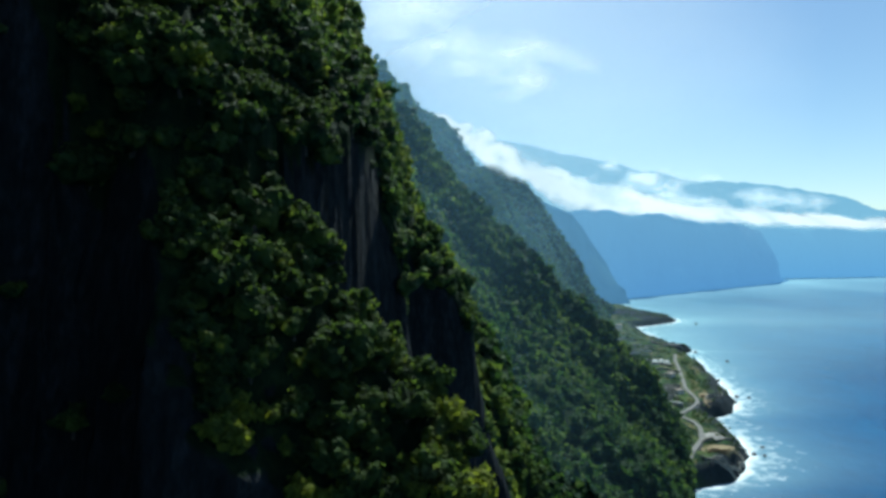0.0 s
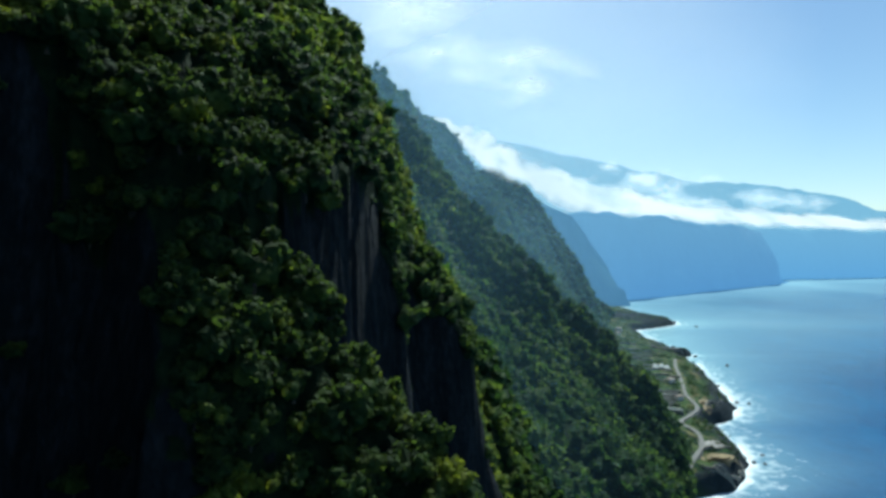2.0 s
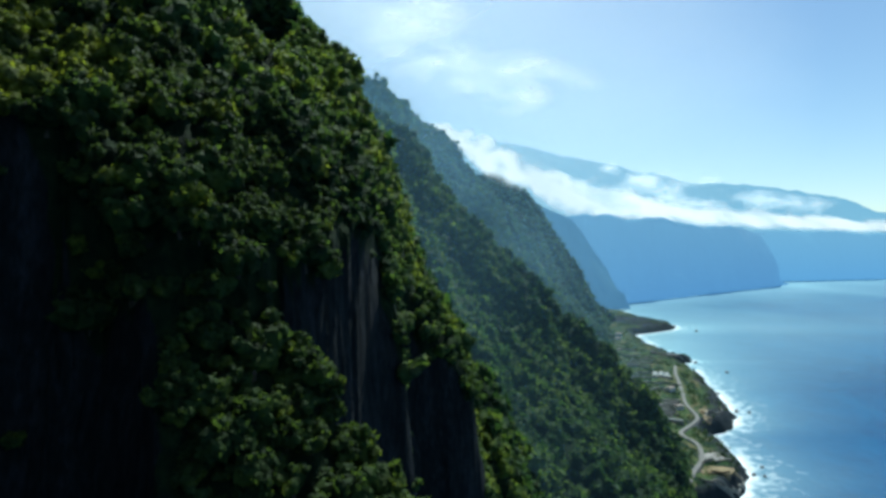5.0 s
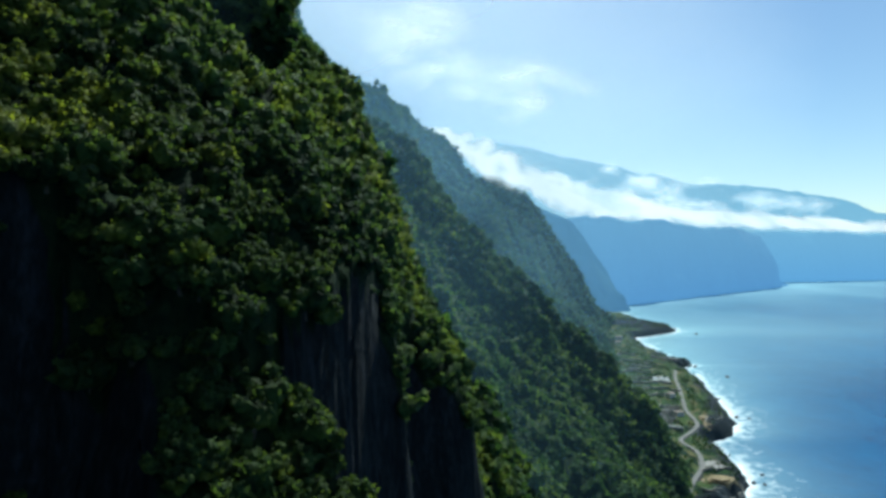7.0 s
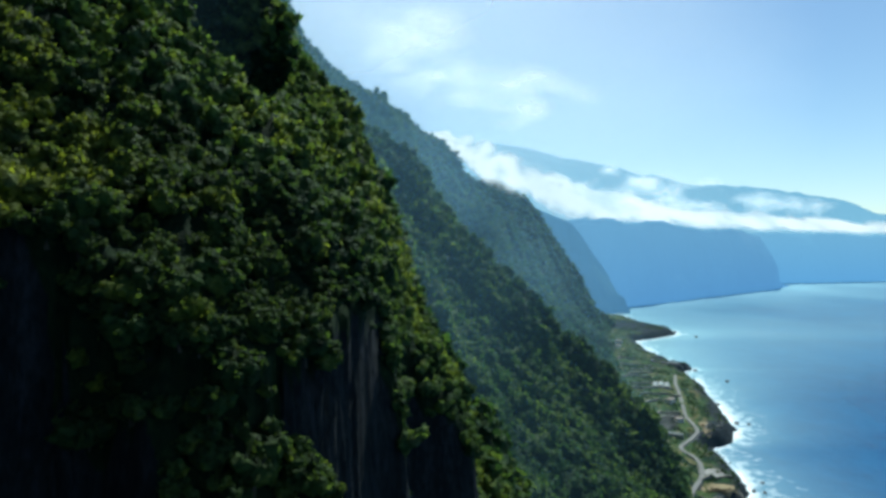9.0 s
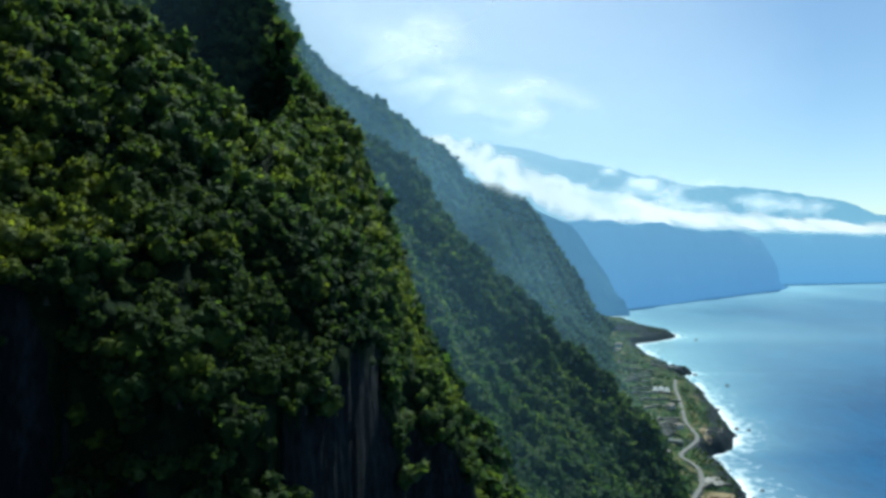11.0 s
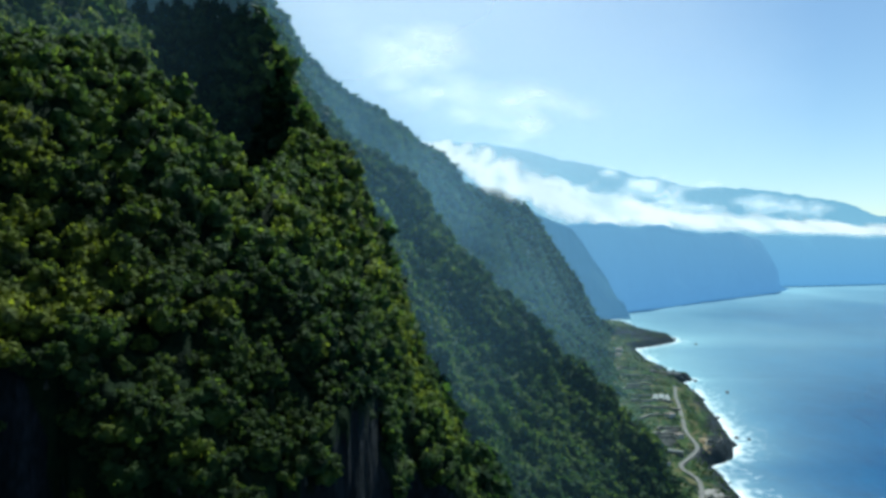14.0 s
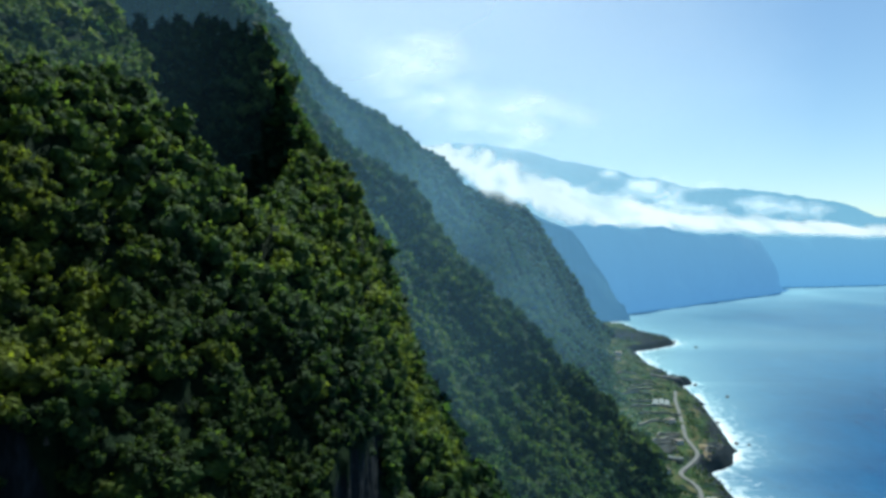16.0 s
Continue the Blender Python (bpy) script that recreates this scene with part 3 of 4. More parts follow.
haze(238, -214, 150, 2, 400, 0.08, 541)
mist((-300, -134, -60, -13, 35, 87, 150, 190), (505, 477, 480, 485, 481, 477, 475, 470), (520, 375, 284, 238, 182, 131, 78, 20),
     145, 0.25, 553, "tinted sheet for blue mist and distance haze behind the long wooded buttress", 0.6)



# ---------- trees ----------
def icosphere(subdivisions):
    bm = bmesh.new()
    bmesh.ops.create_icosphere(bm, subdivisions=subdivisions, radius=1.0)
    v = np.array([p.co[:] for p in bm.verts])
    f = np.array([[q.index for q in p.verts] for p in bm.faces])
    bm.free()
    return v, f


ICO0, ICO2 = icosphere(1), icosphere(3)


def crown_arrays(rng, domes, lumps, sprays, leaf, grain, bough=ICO0, clump=ICO0, flat=0.8, jag=0.25):
    """A crown 1 m in radius: rounded uneven clumps, covered with small sprays of leaves, with gaps between."""
    vs, fs, n = [], [], 0
    # rounded boughs, and on each of them small clumps of leaves
    dc = rng.normal(0, 1, (domes, 3))
    dc /= np.linalg.norm(dc, axis=1)[:, None]
    dc[:, 2] = np.abs(dc[:, 2]) * 1.1 - 0.25
    dc *= rng.uniform(0.35, 0.62, (domes, 1)) * np.array([1, 1, flat])
    dr = rng.uniform(0.32, 0.5, domes)
    dc[0], dr[0] = (0, 0, 0.05), 0.62
    pick = rng.integers(0, domes, lumps)
    d = rng.normal(0, 1, (lumps, 3))
    d[:, 2] = np.abs(d[:, 2]) - 0.35
    d /= np.linalg.norm(d, axis=1)[:, None]
    c = np.concatenate([dc, dc[pick] + d * (dr[pick] * rng.uniform(0.8, 1.1, lumps))[:, None]])
    r = np.concatenate([dr * 0.86, grain * rng.uniform(0.6, 1.4, lumps)])
    lumps = len(c)
    for k, (ci, ri) in enumerate(zip(c, r)):
        bv, bf = bough if k < domes else clump
        bump = 1 + 0.22 * fbm(bv[:, 0] * 2.2 + 9 * k, bv[:, 1] * 2.2, bv[:, 2] * 2.2, 2, 700 + k)
        turn = Euler(rng.uniform(0, 6.28, 3)).to_matrix()
        v = (bv * (ri * bump * rng.uniform(1 - jag, 1 + jag, len(bv)))[:, None]) @ np.array(turn) + ci
        vs.append(v)
        fs.append(bf + n)
        n += len(v)
    k = rng.integers(0, lumps, sprays)
    d = rng.normal(0, 1, (sprays, 3))
    d /= np.linalg.norm(d, axis=1)[:, None]
    d[:, 2] = np.where(rng.random(sprays) < 0.7, np.abs(d[:, 2]), d[:, 2])
    p = c[k] + d * (r[k] * rng.uniform(0.92, 1.16, sprays))[:, None]
    q = rng.normal(0, 1, (sprays, 3)) + d * 0.6
    a = np.cross(q, d)
    a /= np.linalg.norm(a, axis=1)[:, None] + 1e-6
    b = np.cross(d, a) + 0.5 * d
    w = leaf * rng.uniform(0.6, 1.4, (sprays, 1))
    quad = np.stack([p - a * w * 0.5, p + b * w * 0.9 + a * w * 0.05, p + a * w * 0.5, p - b * w * 0.4], 1)
    vs.append(quad.reshape(-1, 3))
    i = np.arange(sprays)[:, None] * 4 + n
    fs += [np.concatenate([i, i + 1, i + 2], 1), np.concatenate([i, i + 2, i + 3], 1)]
    return np.concatenate(vs), np.concatenate(fs)


def trunk_arrays(rng, height):
    """A tapered, bent trunk with four limbs."""
    vs, fs, n = [], [], 0

    def tube(p0, p1, r0, r1, bend):
        nonlocal n
        rings = []
        for k in range(4):
            t = k / 3
            c = p0 * (1 - t) + p1 * t + bend * math.sin(math.pi * t)
            rad = r0 * (1 - t) + r1 * t
            for m in range(5):
                rings.append(c + rad * np.array([math.cos(m * 1.2566), math.sin(m * 1.2566), 0]))
        vs.append(np.array(rings))
        for k in range(3):
            for m in range(5):
                a, b = n + k * 5 + m, n + k * 5 + (m + 1) % 5
                fs.extend([[a, b, b + 5], [a, b + 5, a + 5]])
        n += 20
    top = np.array([rng.uniform(-0.3, 0.3), rng.uniform(-0.3, 0.3), height])
    tube(np.array([0, 0, -0.8]), top, 0.2, 0.1, rng.normal(0, 0.12, 3))
    for m in range(4):
        a = m * 1.57 + rng.uniform(0, 1)
        tube(top * 0.8, top + np.array([math.cos(a) * 0.9, math.sin(a) * 0.9, 0.9]), 0.08, 0.03, rng.normal(0, 0.05, 3))
    return np.concatenate(vs), np.array(fs)


RNG = np.random.default_rng(7)
NEAR_CROWNS = [crown_arrays(RNG, 8, 26, 420, 0.13, 0.2, jag=0.12) for _ in range(9)]
EDGE_CROWNS = [crown_arrays(RNG, 6, 8, 150, 0.17, 0.25, jag=0.14) for _ in range(9)]
SLOPE_CROWNS = [crown_arrays(RNG, 3, 2, 34, 0.26, 0.32, jag=0.16) for _ in range(9)]
MID_CROWNS = [crown_arrays(RNG, 1, 0, 14, 0.5, 0.45, jag=0.25) for _ in range(9)]
FAR_CROWNS = [crown_arrays(RNG, 1, 0, 3, 0.55, 0.5, jag=0.34) for _ in range(6)]


def faces_of_land():
    """Centre, area and slope of each patch of the hillside."""
    a, b, c, d = V[:-1, :-1], V[:-1, 1:], V[1:, 1:], V[1:, :-1]
    n = np.cross(c - a, d - b)
    area = np.linalg.norm(n, axis=2) / 2
    return (a + b + c + d).reshape(-1, 4 * 3 // 4) / 4, area.ravel(), (np.abs(n[..., 2]) / (2 * area + 1e-9)).ravel(), SHELF[:-1, :-1].ravel()


CENTRE, AREA, LEVEL, ONSHELF = faces_of_land()


def sow(where, per_m2, rng, barest=0.15):
    """Places for trees on the ground: thinner on rock faces, none on the shelf or in the sea."""
    hold = step(barest, barest + 0.16, LEVEL + 0.1 * fbm(CENTRE[:, 0] / 7, CENTRE[:, 1] / 7, CENTRE[:, 2] / 7, 3, 601))
    hold = hold * np.where(bare_rock(*CENTRE.T) & (LEVEL < 0.7), 0.03, 1.0)
    want = AREA * per_m2 * hold * (CENTRE[:, 2] > 9) * (1 - ONSHELF) * where
    n = np.floor(want + rng.random(len(want))).astype(int)
    idx = np.repeat(np.arange(len(want)), np.minimum(n, 6))
    a, b, d = (V[r, c].reshape(-1, 3)[idx] for r, c in ((np.s_[:-1], np.s_[:-1]), (np.s_[:-1], np.s_[1:]), (np.s_[1:], np.s_[:-1])))
    u = rng.uniform(-0.15, 1.15, (2, len(idx), 1))
    return a + u[0] * (b - a) + u[1] * (d - a)


def woods(name, places, radii, crowns, mat, label, rng, tall=1.05):
    """Many crowns in one mesh: woods whose trees nobody could count."""
    vs, fs, n = [], [], 0
    kind = rng.integers(0, len(crowns), len(places))
    turn = rng.uniform(0, 2 * math.pi, len(places))
    for k, (cv, cf) in enumerate(crowns):
        m = kind == k
        if not m.any():
            continue
        p, r, t = places[m], radii[m], turn[m]
        c, s = np.cos(t)[:, None], np.sin(t)[:, None]
        x, y, z = cv[:, 0], cv[:, 1], cv[:, 2]
        out = np.stack([(c * x - s * y) * r[:, None] + p[:, :1], (s * x + c * y) * r[:, None] + p[:, 1:2], z * r[:, None] * tall + p[:, 2:] + 0.35 * r[:, None]], -1)
        vs.append(out.reshape(-1, 3))
        fs.append((cf[None] + (np.arange(len(p)) * len(cv))[:, None, None]).reshape(-1, 3) + n)
        n += out.shape[0] * out.shape[1]
    me = mesh_from(name, np.concatenate(vs), np.concatenate(fs))
    return tagged(part(name, me, mat), label, "forest", kind="stuff")


cx, cy, cz = CENTRE.T
slant = cx / np.maximum(cy, 1)
open_side = (slant > -0.78) & (slant < 0.6) & (cz > 150 - 0.44 * cy) & (cz < 224 + 0.44 * cy)
near = sow((cy > 55) & (cy < 215) & open_side, 0.16, RNG, 0.06)
mid = sow((cy > 205) & (cy < 640) & open_side, 0.052, RNG, -0.05)
far = sow((cy > 620) & (cy < 1000) & open_side, 0.031, RNG, 0.05)
farther = sow((cy > 990) & (cy < 1600) & open_side, 0.013, RNG, 0.0)
near_r = np.minimum(RNG.uniform(1.1, 1.9, len(near)) + RNG.exponential(0.75, len(near)), 4.2)
mid_r = np.minimum(RNG.uniform(2.2, 3.6, len(mid)) + RNG.exponential(1.0, len(mid)), 6.5)
far_r = RNG.uniform(3.5, 6.5, len(far))
farther_r = RNG.uniform(5.0, 8.0, len(farther))

# the trees nearest to the flight stand singly
order = np.argsort(np.hypot(near[:, 0] + 22, near[:, 1] - 76) - 4 * near_r)
single, rest = order[:280], order[280:]
edge = rest[near[rest, 1] < 106]
slope = rest[near[rest, 1] >= 106]
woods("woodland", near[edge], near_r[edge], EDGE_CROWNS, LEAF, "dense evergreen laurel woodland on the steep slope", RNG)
woods("woodland", near[slope], near_r[slope] * 1.0, SLOPE_CROWNS, SUNLIT_SLOPE_LEAF, "yellow-green woodland round the rock amphitheatre, leaf colour lifted for sunlight", RNG)
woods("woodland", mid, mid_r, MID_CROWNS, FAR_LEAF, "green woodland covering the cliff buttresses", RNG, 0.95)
woods("woodland", far, far_r, FAR_CROWNS, HAZED_RIDGE_LEAF, "woods on the high ridge, haze in their leaf colour", RNG, 0.6)
woods("woodland", farther, farther_r, FAR_CROWNS, HAZED_FAR_LEAF, "distant ridge woods, haze in their leaf colour", RNG, 0.6)


def tree(k):
    """One laurel tree: a trunk with limbs and a crown."""
    root = new("tree")
    tagged(root, "broad evergreen laurel tree on the cliff slope", "tree", group="laurel trees on the cliff")
    v, f = NEAR_CROWNS[k]
    part("crown", mesh_from("crown", v * [1, 1, 1.05] + [0, 0, 0.35], f), LEAF, root)
    tv, tf = trunk_arrays(np.random.default_rng(k), 0.9)
    part("trunk", mesh_from("trunk", tv * 0.5, tf), BARK, root, "grey bark trunk with bare limbs")
    return root


first = [tree(k) for k in range(len(NEAR_CROWNS))]
for n, i in enumerate(single):
    m = pose(*near[i], 0, 0, float(RNG.uniform(0, 360)))
    ob = first[n] if n < len(first) else copy_thing(first[n % len(first)], m)
    ob.matrix_basis = m @ Matrix.Scale(float(near_r[i]), 4)
    if near_r[i] > 2.7:
        tagged(ob, "large spreading evergreen laurel tree with a domed crown on the slope")
    elif near_r[i] < 1.5:
        tagged(ob, "low rounded evergreen laurel shrub on the steep slope")


# ---------- the road along the shelf ----------
def road_material():
    m, nt, node, out = material("asphalt")
    n = noise_at(nt, 0.6, 5)
    r = ramp(nt, [(0.3, (0.08, 0.078, 0.075)), (0.7, (0.135, 0.131, 0.124))])
    p = nt.nodes.new("ShaderNodeBsdfPrincipled")
    p.inputs["Roughness"].default_value = 0.85
    nt.links.new(n.outputs["Fac"], r.inputs[0])
    nt.links.new(r.outputs[0], p.inputs["Base Color"])
    nt.links.new(p.outputs[0], out.inputs[0])
    return m


ASPHALT = road_material()


def road(points, width, name="road", label="pale narrow road winding along the coastal shelf"):
    """A road that follows the ground, with a little thickness."""
    pts = np.array(points, float)
    d = np.concatenate([[0], np.cumsum(np.hypot(*np.diff(pts, axis=0).T))])
    s = np.linspace(0, d[-1], 260)
    x, y = np.interp(s, d, pts[:, 0]), np.interp(s, d, pts[:, 1])
    ker = np.ones(15) / 15
    x, y = (np.convolve(np.pad(a, 7, mode="edge"), ker, "valid") for a in (x, y))
    tx, ty = np.gradient(x), np.gradient(y)
    l = np.hypot(tx, ty)
    nx, ny = -ty / l, tx / l
    z = np.max([land(x + nx * o, y + ny * o)[0] for o in (-width * 0.6, 0, width * 0.6)], axis=0)
    z = np.convolve(np.pad(z, 10, mode="edge"), np.ones(21) / 21, "valid") + 0.8
    cols = [(-width / 2 - 1.5, -4), (-width / 2, 0), (width / 2, 0), (width / 2 + 1.5, -4)]
    v = np.stack([np.stack([x + nx * o, y + ny * o, z + dz], -1) for o, dz in cols], 1)
    me = mesh_from(name, v.reshape(-1, 3), grid_faces(len(s), 4))
    tagged(part(name, me, ASPHALT), label, "road", kind="structure")


road([(170, 440), (181, 461), (204, 496), (214, 530), (206, 556), (251, 620), (257, 672), (287, 768), (306, 835), (330, 900)], 3.6)
road([(330, 1009), (345, 1006), (362, 1003), (380, 1003)], 7, "slipway", "pale concrete slipway behind the small rock spit")


# ---------- plots, walls, houses and rocks on the coastal shelf ----------
def plain_material(name, dark, light, scale, rough=0.9):
    m, nt, node, out = material(name)
    n = noise_at(nt, scale, 5, 0.65)
    r = ramp(nt, [(0.3, dark), (0.7, light)])
    p = nt.nodes.new("ShaderNodeBsdfPrincipled")
    p.inputs["Roughness"].default_value = rough
    b = nt.nodes.new("ShaderNodeBump")
    b.inputs["Strength"].default_value, b.inputs["Distance"].default_value = 0.6, 0.3
    nt.links.new(n.outputs["Fac"], r.inputs[0])
    nt.links.new(n.outputs["Fac"], b.inputs["Height"])
    nt.links.new(b.outputs[0], p.inputs["Normal"])
    nt.links.new(r.outputs[0], p.inputs["Base Color"])
    nt.links.new(p.outputs[0], out.inputs[0])
    return m


DRY_STONE = plain_material("dry_stone", (0.09, 0.085, 0.075), (0.24, 0.23, 0.2), 0.7)
EARTH = plain_material("tan_earth", (0.1, 0.075, 0.035), (0.22, 0.165, 0.08), 0.15)
GREY_YARD = plain_material("grey_yard", (0.15, 0.14, 0.135), (0.26, 0.25, 0.23), 0.3)
PLASTER = plain_material("white_plaster", (0.55, 0.54, 0.5), (0.75, 0.74, 0.7), 0.6, 0.8)
TILES = plain_material("roof_tiles", (0.13, 0.1, 0.085), (0.24, 0.19, 0.16), 1.5, 0.8)
SHEETING = plain_material("greenhouse_film", (0.1, 0.12, 0.11), (0.18, 0.2, 0.19), 0.3, 0.75)
DARK_GLASS = plain_material("dark_panes", (0.02, 0.025, 0.03), (0.04, 0.045, 0.05), 1.0, 0.2)
BASALT = plain_material("wet_basalt", (0.012, 0.012, 0.014), (0.05, 0.05, 0.052), 0.4, 0.6)


def ground_z(x, y):
    return float(land(np.array([float(x)]), np.array([float(y)]))[0][0])


def terrace_wall(x, y, length, turn, bend, height=1.6, thick=1.3):
    """A dry stone wall that follows the contour."""
    s = np.linspace(-0.5, 0.5, 26)
    px, py = s * length, bend * (1 - 4 * s * s)
    c, n = math.cos(turn), math.sin(turn)
    gx, gy = x + px * c - py * n, y + px * n + py * c
    gz = land(gx, gy)[0] + 0.25 * vnoise(gx * 0.9, gy * 0.9, 0 * gx, 5)
    tx, ty = np.gradient(gx), np.gradient(gy)
    l = np.hypot(tx, ty)
    ox, oy = -ty / l * thick / 2, tx / l * thick / 2
    ring = [(-1, -2.0), (-0.85, height), (0.85, height), (1, -2.0)]
    v = np.stack([np.stack([gx + ox * a, gy + oy * a, gz + h], -1) for a, h in ring], 1)
    ob = part("terrace_wall", mesh_from("terrace_wall", v.reshape(-1, 3), grid_faces(26, 4)), DRY_STONE)
    tagged(ob, "low grey dry stone wall holding a field terrace", "wall", group="terrace walls on the shelf")


WALLS = random.Random(5)
for row in range(7):
    terrace_wall(206 + row * 5.5 + WALLS.uniform(-2, 2), 604 + row * 11, WALLS.uniform(30, 42), 0.5 + WALLS.uniform(-0.12, 0.12), WALLS.uniform(3, 7), 2.4, 2.0)
for row in range(9):
    terrace_wall(245 + row * 6 + WALLS.uniform(-8, 8), 715 + row * 34 + WALLS.uniform(-6, 6), WALLS.uniform(34, 60), 0.35 + WALLS.uniform(-0.3, 0.3), WALLS.uniform(2, 8), 2.2, 2.0)


for x, y, length, turn, bend in ((201, 458, 36, 0.35, -5), (206, 453, 30, 0.35, -5), (222, 478, 26, 1.2, -5), (212, 490, 30, 0.35, 4), (268, 634, 22, 0.9, 4), (281, 648, 20, 1.1, -4)):
    terrace_wall(x, y, length, turn, bend, 1.8, 1.4)


def soil_terrace(x, y, rx, ry, turn, steps, mat, label, seed):
    """Bare ground cut in steps: uneven rounded benches, one above the other."""
    a = np.linspace(0, 2 * math.pi, 48, endpoint=False)
    rings, z0 = [], ground_z(x, y)
    for k in range(steps):
        f = 1 - 0.24 * k
        w = f * (1 + 0.4 * vnoise(np.cos(a) * 1.6 + seed, np.sin(a) * 1.6, 0 * a + 0.6 * k, seed))
        px, py = rx * w * np.cos(a), ry * w * np.sin(a)
        gx, gy = x + px * math.cos(turn) - py * math.sin(turn), y + px * math.sin(turn) + py * math.cos(turn)
        base = np.minimum(land(gx, gy)[0], z0 + 2) if k == 0 else z0 + 1.1 * k
        for dz in ((-2.5, 0.5) if k == 0 else (-1.1, 0.5)):
            rings.append(np.stack([gx, gy, base + dz + 0 * gx], -1))
    v = np.concatenate(rings + [np.array([[x, y, z0 + 1.1 * (steps - 1) + 0.55]])])
    f, n = [], len(a)
    for k in range(len(rings) - 1):
        for i in range(n):
            j = (i + 1) % n
            f += [[k * n + i, k * n + j, k * n + n + j], [k * n + i, k * n + n + j, k * n + n + i]]
    t = (len(rings) - 1) * n
    f += [[t + i, t + (i + 1) % n, len(v) - 1] for i in range(n)]
    tagged(part("soil_terrace", mesh_from("soil_terrace", v, f), mat), label, "terrace", group="bare terraces on the shelf")


soil_terrace(265, 642, 5, 8, -0.3, 2, EARTH, "stepped tan earth bank above the sea cliff", 3)
soil_terrace(206, 472, 15, 9, 0.3, 3, EARTH, "curved stepped terraces of tan soil beside the road", 7)
soil_terrace(213, 503, 10, 8, 0.3, 1, GREY_YARD, "flat grey gravel yard beside the road", 9)
soil_terrace(260, 624, 4, 7, -0.5, 1, EARTH, "small ochre earth terrace near the cove", 12)


def box_mesh(name, w, d, z0, z1):
    v = [(sx * w / 2, sy * d / 2, z) for z in (z0, z1) for sx, sy in ((-1, -1), (1, -1), (1, 1), (-1, 1))]
    return mesh_from(name, v, [[0, 1, 5, 4], [1, 2, 6, 5], [2, 3, 7, 6], [3, 0, 4, 7], [4, 5, 6, 7], [3, 2, 1, 0]])


def house(x, y, w, d, h, turn, label, roof_mat=TILES, wall_mat=PLASTER, rise=1.6):
    """A small house: walls, a hipped roof with eaves, windows."""
    root = new("house")
    root.matrix_world = pose(x, y, ground_z(x, y), 0, 0, turn)
    part("wall", box_mesh("wall", w, d, -3, h), wall_mat, root)
    e = 0.5
    v = [(sx * (w / 2 + e), sy * (d / 2 + e), z) for z in (h - 0.2, h + 0.004) for sx, sy in ((-1, -1), (1, -1), (1, 1), (-1, 1))]
    v += [(-w / 4, 0, h + rise), (w / 4, 0, h + rise)]
    bm = bmesh.new()
    p = [bm.verts.new(q) for q in v]
    for q in ((3, 2, 1, 0), (0, 1, 5, 4), (1, 2, 6, 5), (2, 3, 7, 6), (3, 0, 4, 7), (4, 5, 9, 8), (6, 7, 8, 9), (5, 6, 9), (7, 4, 8)):
        bm.faces.new([p[i] for i in q])
    part("roof", bm, roof_mat, root)
    for k in range(2):
        win = part("window", box_mesh("window", 1.2, 0.12, h * 0.35, h * 0.7), DARK_GLASS, root)
        win.matrix_basis = pose((k - 0.5) * w * 0.5, -d / 2 - 0.02, 0)
    tagged(root, label, "house", group="houses on the shelf")


house(257, 716, 9, 7, 4.5, 30, "small white plastered house with a tiled roof in the fields")
house(243, 652, 8, 6, 4.0, 15, "white house at the bend of the road", rise=1.2)
house(332, 1195, 12, 8, 6.0, -20, "pale house at the foot of the hill")
house(318, 1150, 9, 7, 5.0, 10, "pale house at the foot of the hill")
house(196, 560, 8, 6, 4.0, 25, "low house under the wooded slope beside the road")


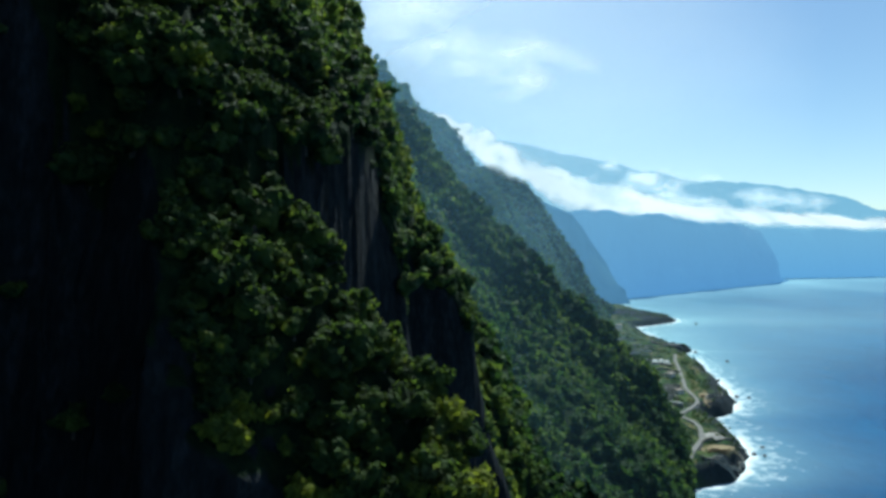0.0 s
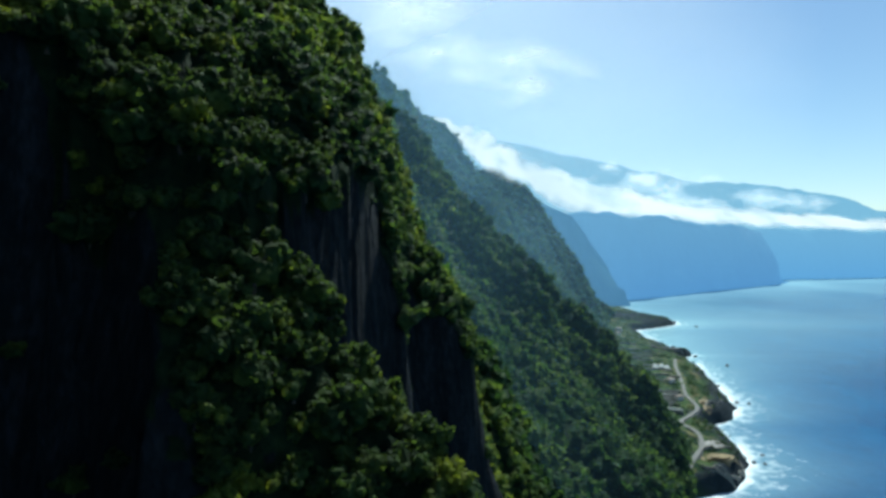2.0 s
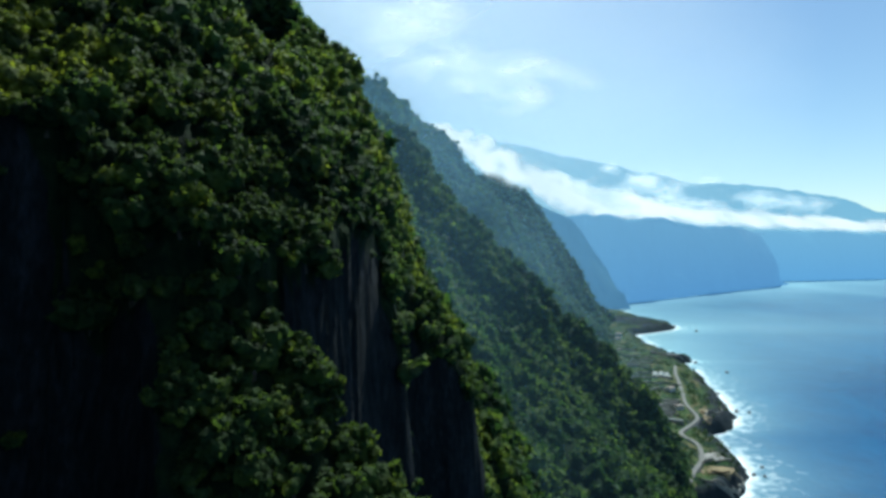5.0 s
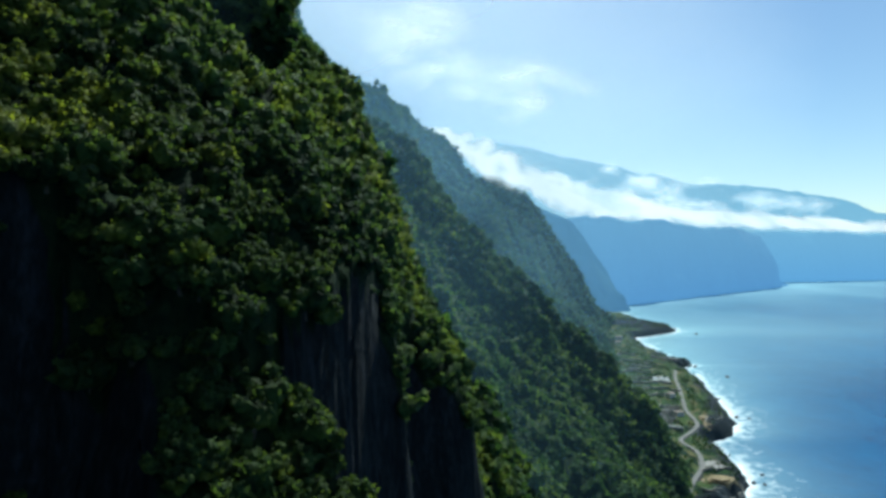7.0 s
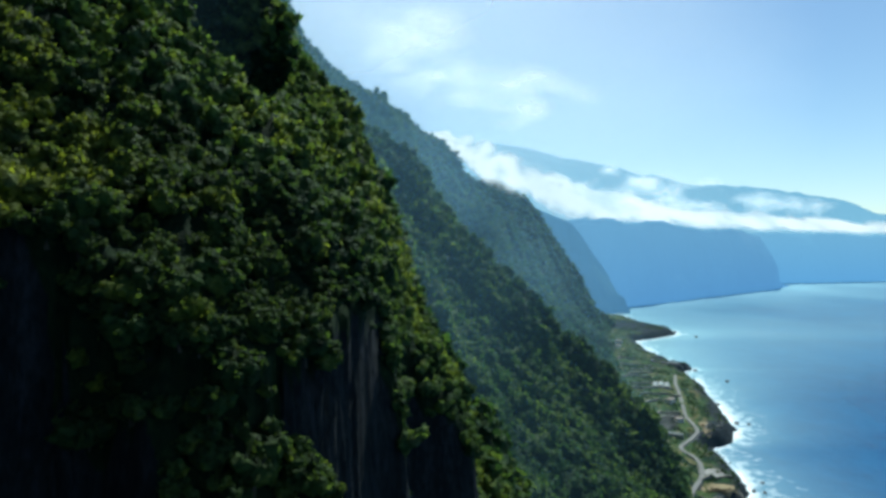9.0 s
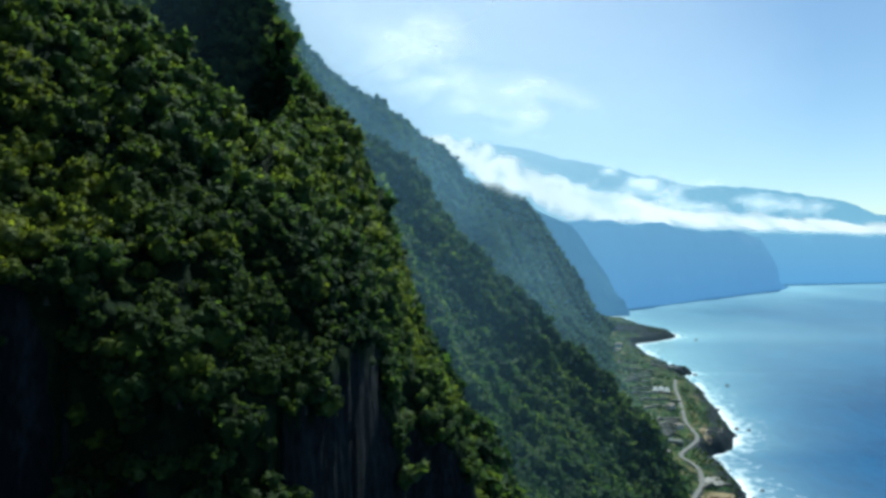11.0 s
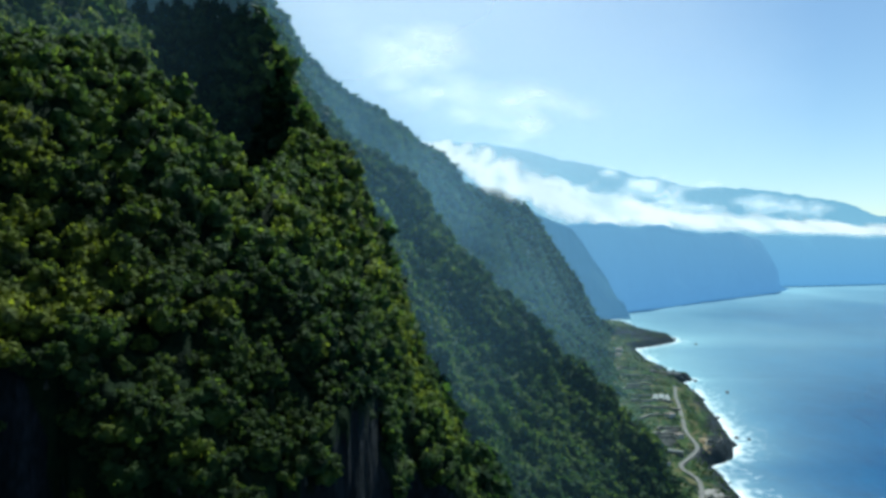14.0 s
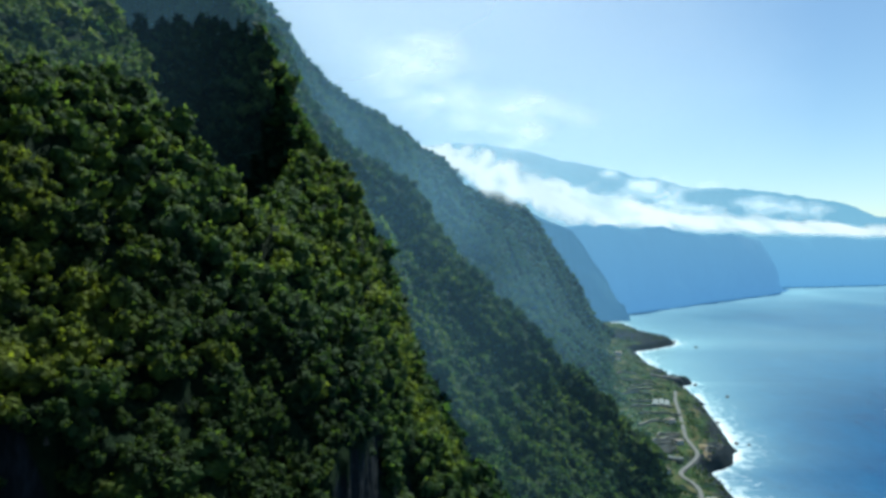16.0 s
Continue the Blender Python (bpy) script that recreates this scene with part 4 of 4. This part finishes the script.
def greenhouse(x, y, w, d, turn):
    """A long film greenhouse with a rounded roof on a low wall."""
    root = new("greenhouse")
    root.matrix_world = pose(x, y, ground_z(x, y), 0, 0, turn)
    a = np.linspace(0, math.pi, 12)
    v = np.concatenate([np.stack([w / 2 * np.cos(a), 0 * a + sy * d / 2, 0.6 + 2.6 * np.sin(a)], -1) for sy in (-1, 1)])
    bm = bmesh.new()
    p = [bm.verts.new(q) for q in v]
    for i in range(11):
        bm.faces.new([p[i], p[i + 1], p[i + 13], p[i + 12]])
    bm.faces.new(p[:12][::-1])
    bm.faces.new(p[12:])
    part("cover", bm, SHEETING, root)
    part("footing", box_mesh("footing", w + 0.3, d + 0.3, -3, 0.7), DRY_STONE, root)
    tagged(root, "long pale film greenhouse among the fields", "greenhouse", group="greenhouses on the shelf")


for k in range(3):
    greenhouse(270 + 8.5 * k, 806 + 3 * k, 7, 30, -20)
greenhouse(215, 598, 6, 22, 60)


def shore_rock(x, y, r, seed):
    """A worn black rock that stands in the surf."""
    v, f = ICO2
    n = 1 + 0.45 * fbm(v[:, 0] * 1.4 + seed, v[:, 1] * 1.4, v[:, 2] * 1.4, 4, 900 + seed)
    v = v * n[:, None] * np.array([r, r * 0.8, r * 0.75])
    ob = part("rock", mesh_from("rock", v, f), BASALT)
    ob.matrix_world = pose(x, y, r * 0.12, 0, 0, seed * 47)
    tagged(ob, "black basalt rock standing in the surf", "rock", group="rocks off the shore")


for k, (x, y, r) in enumerate([(247, 503, 2.0), (254, 500, 1.7), (416, 927, 2.6), (562, 1404, 3.4), (343, 789, 2.2), (326, 702, 2.6),
                               (337, 697, 1.9), (263, 522, 1.6), (545, 1490, 4.5), (402, 1010, 3.0)]):
    shore_rock(x, y, r, k)


# low dark scrub over the shelf
def scrub():
    rng = np.random.default_rng(31)
    w = (ONSHELF > 0.6) & (cy > 430) & (cy < 1600) & (cz > 9)
    patch = step(-0.1, 0.4, fbm(cx / 22, cy / 22, 0 * cx, 4, 640))
    n = np.floor(AREA * w * (0.004 + 0.045 * patch) + rng.random(len(w))).astype(int)
    idx = np.repeat(np.arange(len(w)), np.minimum(n, 4))
    p = CENTRE[idx] + rng.uniform(-0.6, 0.6, (len(idx), 3)) * np.array([4.5, 5.5, 0])
    # keep the road clear
    rx, ry = np.interp(p[:, 1], (440, 461, 496, 530, 556, 620, 672, 768, 835, 900), (170, 181, 204, 214, 206, 251, 257, 287, 306, 330)), p[:, 1]
    p = p[np.abs(p[:, 0] - rx) > 6]
    return p, rng.uniform(0.8, 2.4, len(p)), rng


places, sizes, scrub_rng = scrub()
woods("scrub", places, sizes, FAR_CROWNS, FAR_LEAF, "dark low scrub and hedges between the fields", scrub_rng)
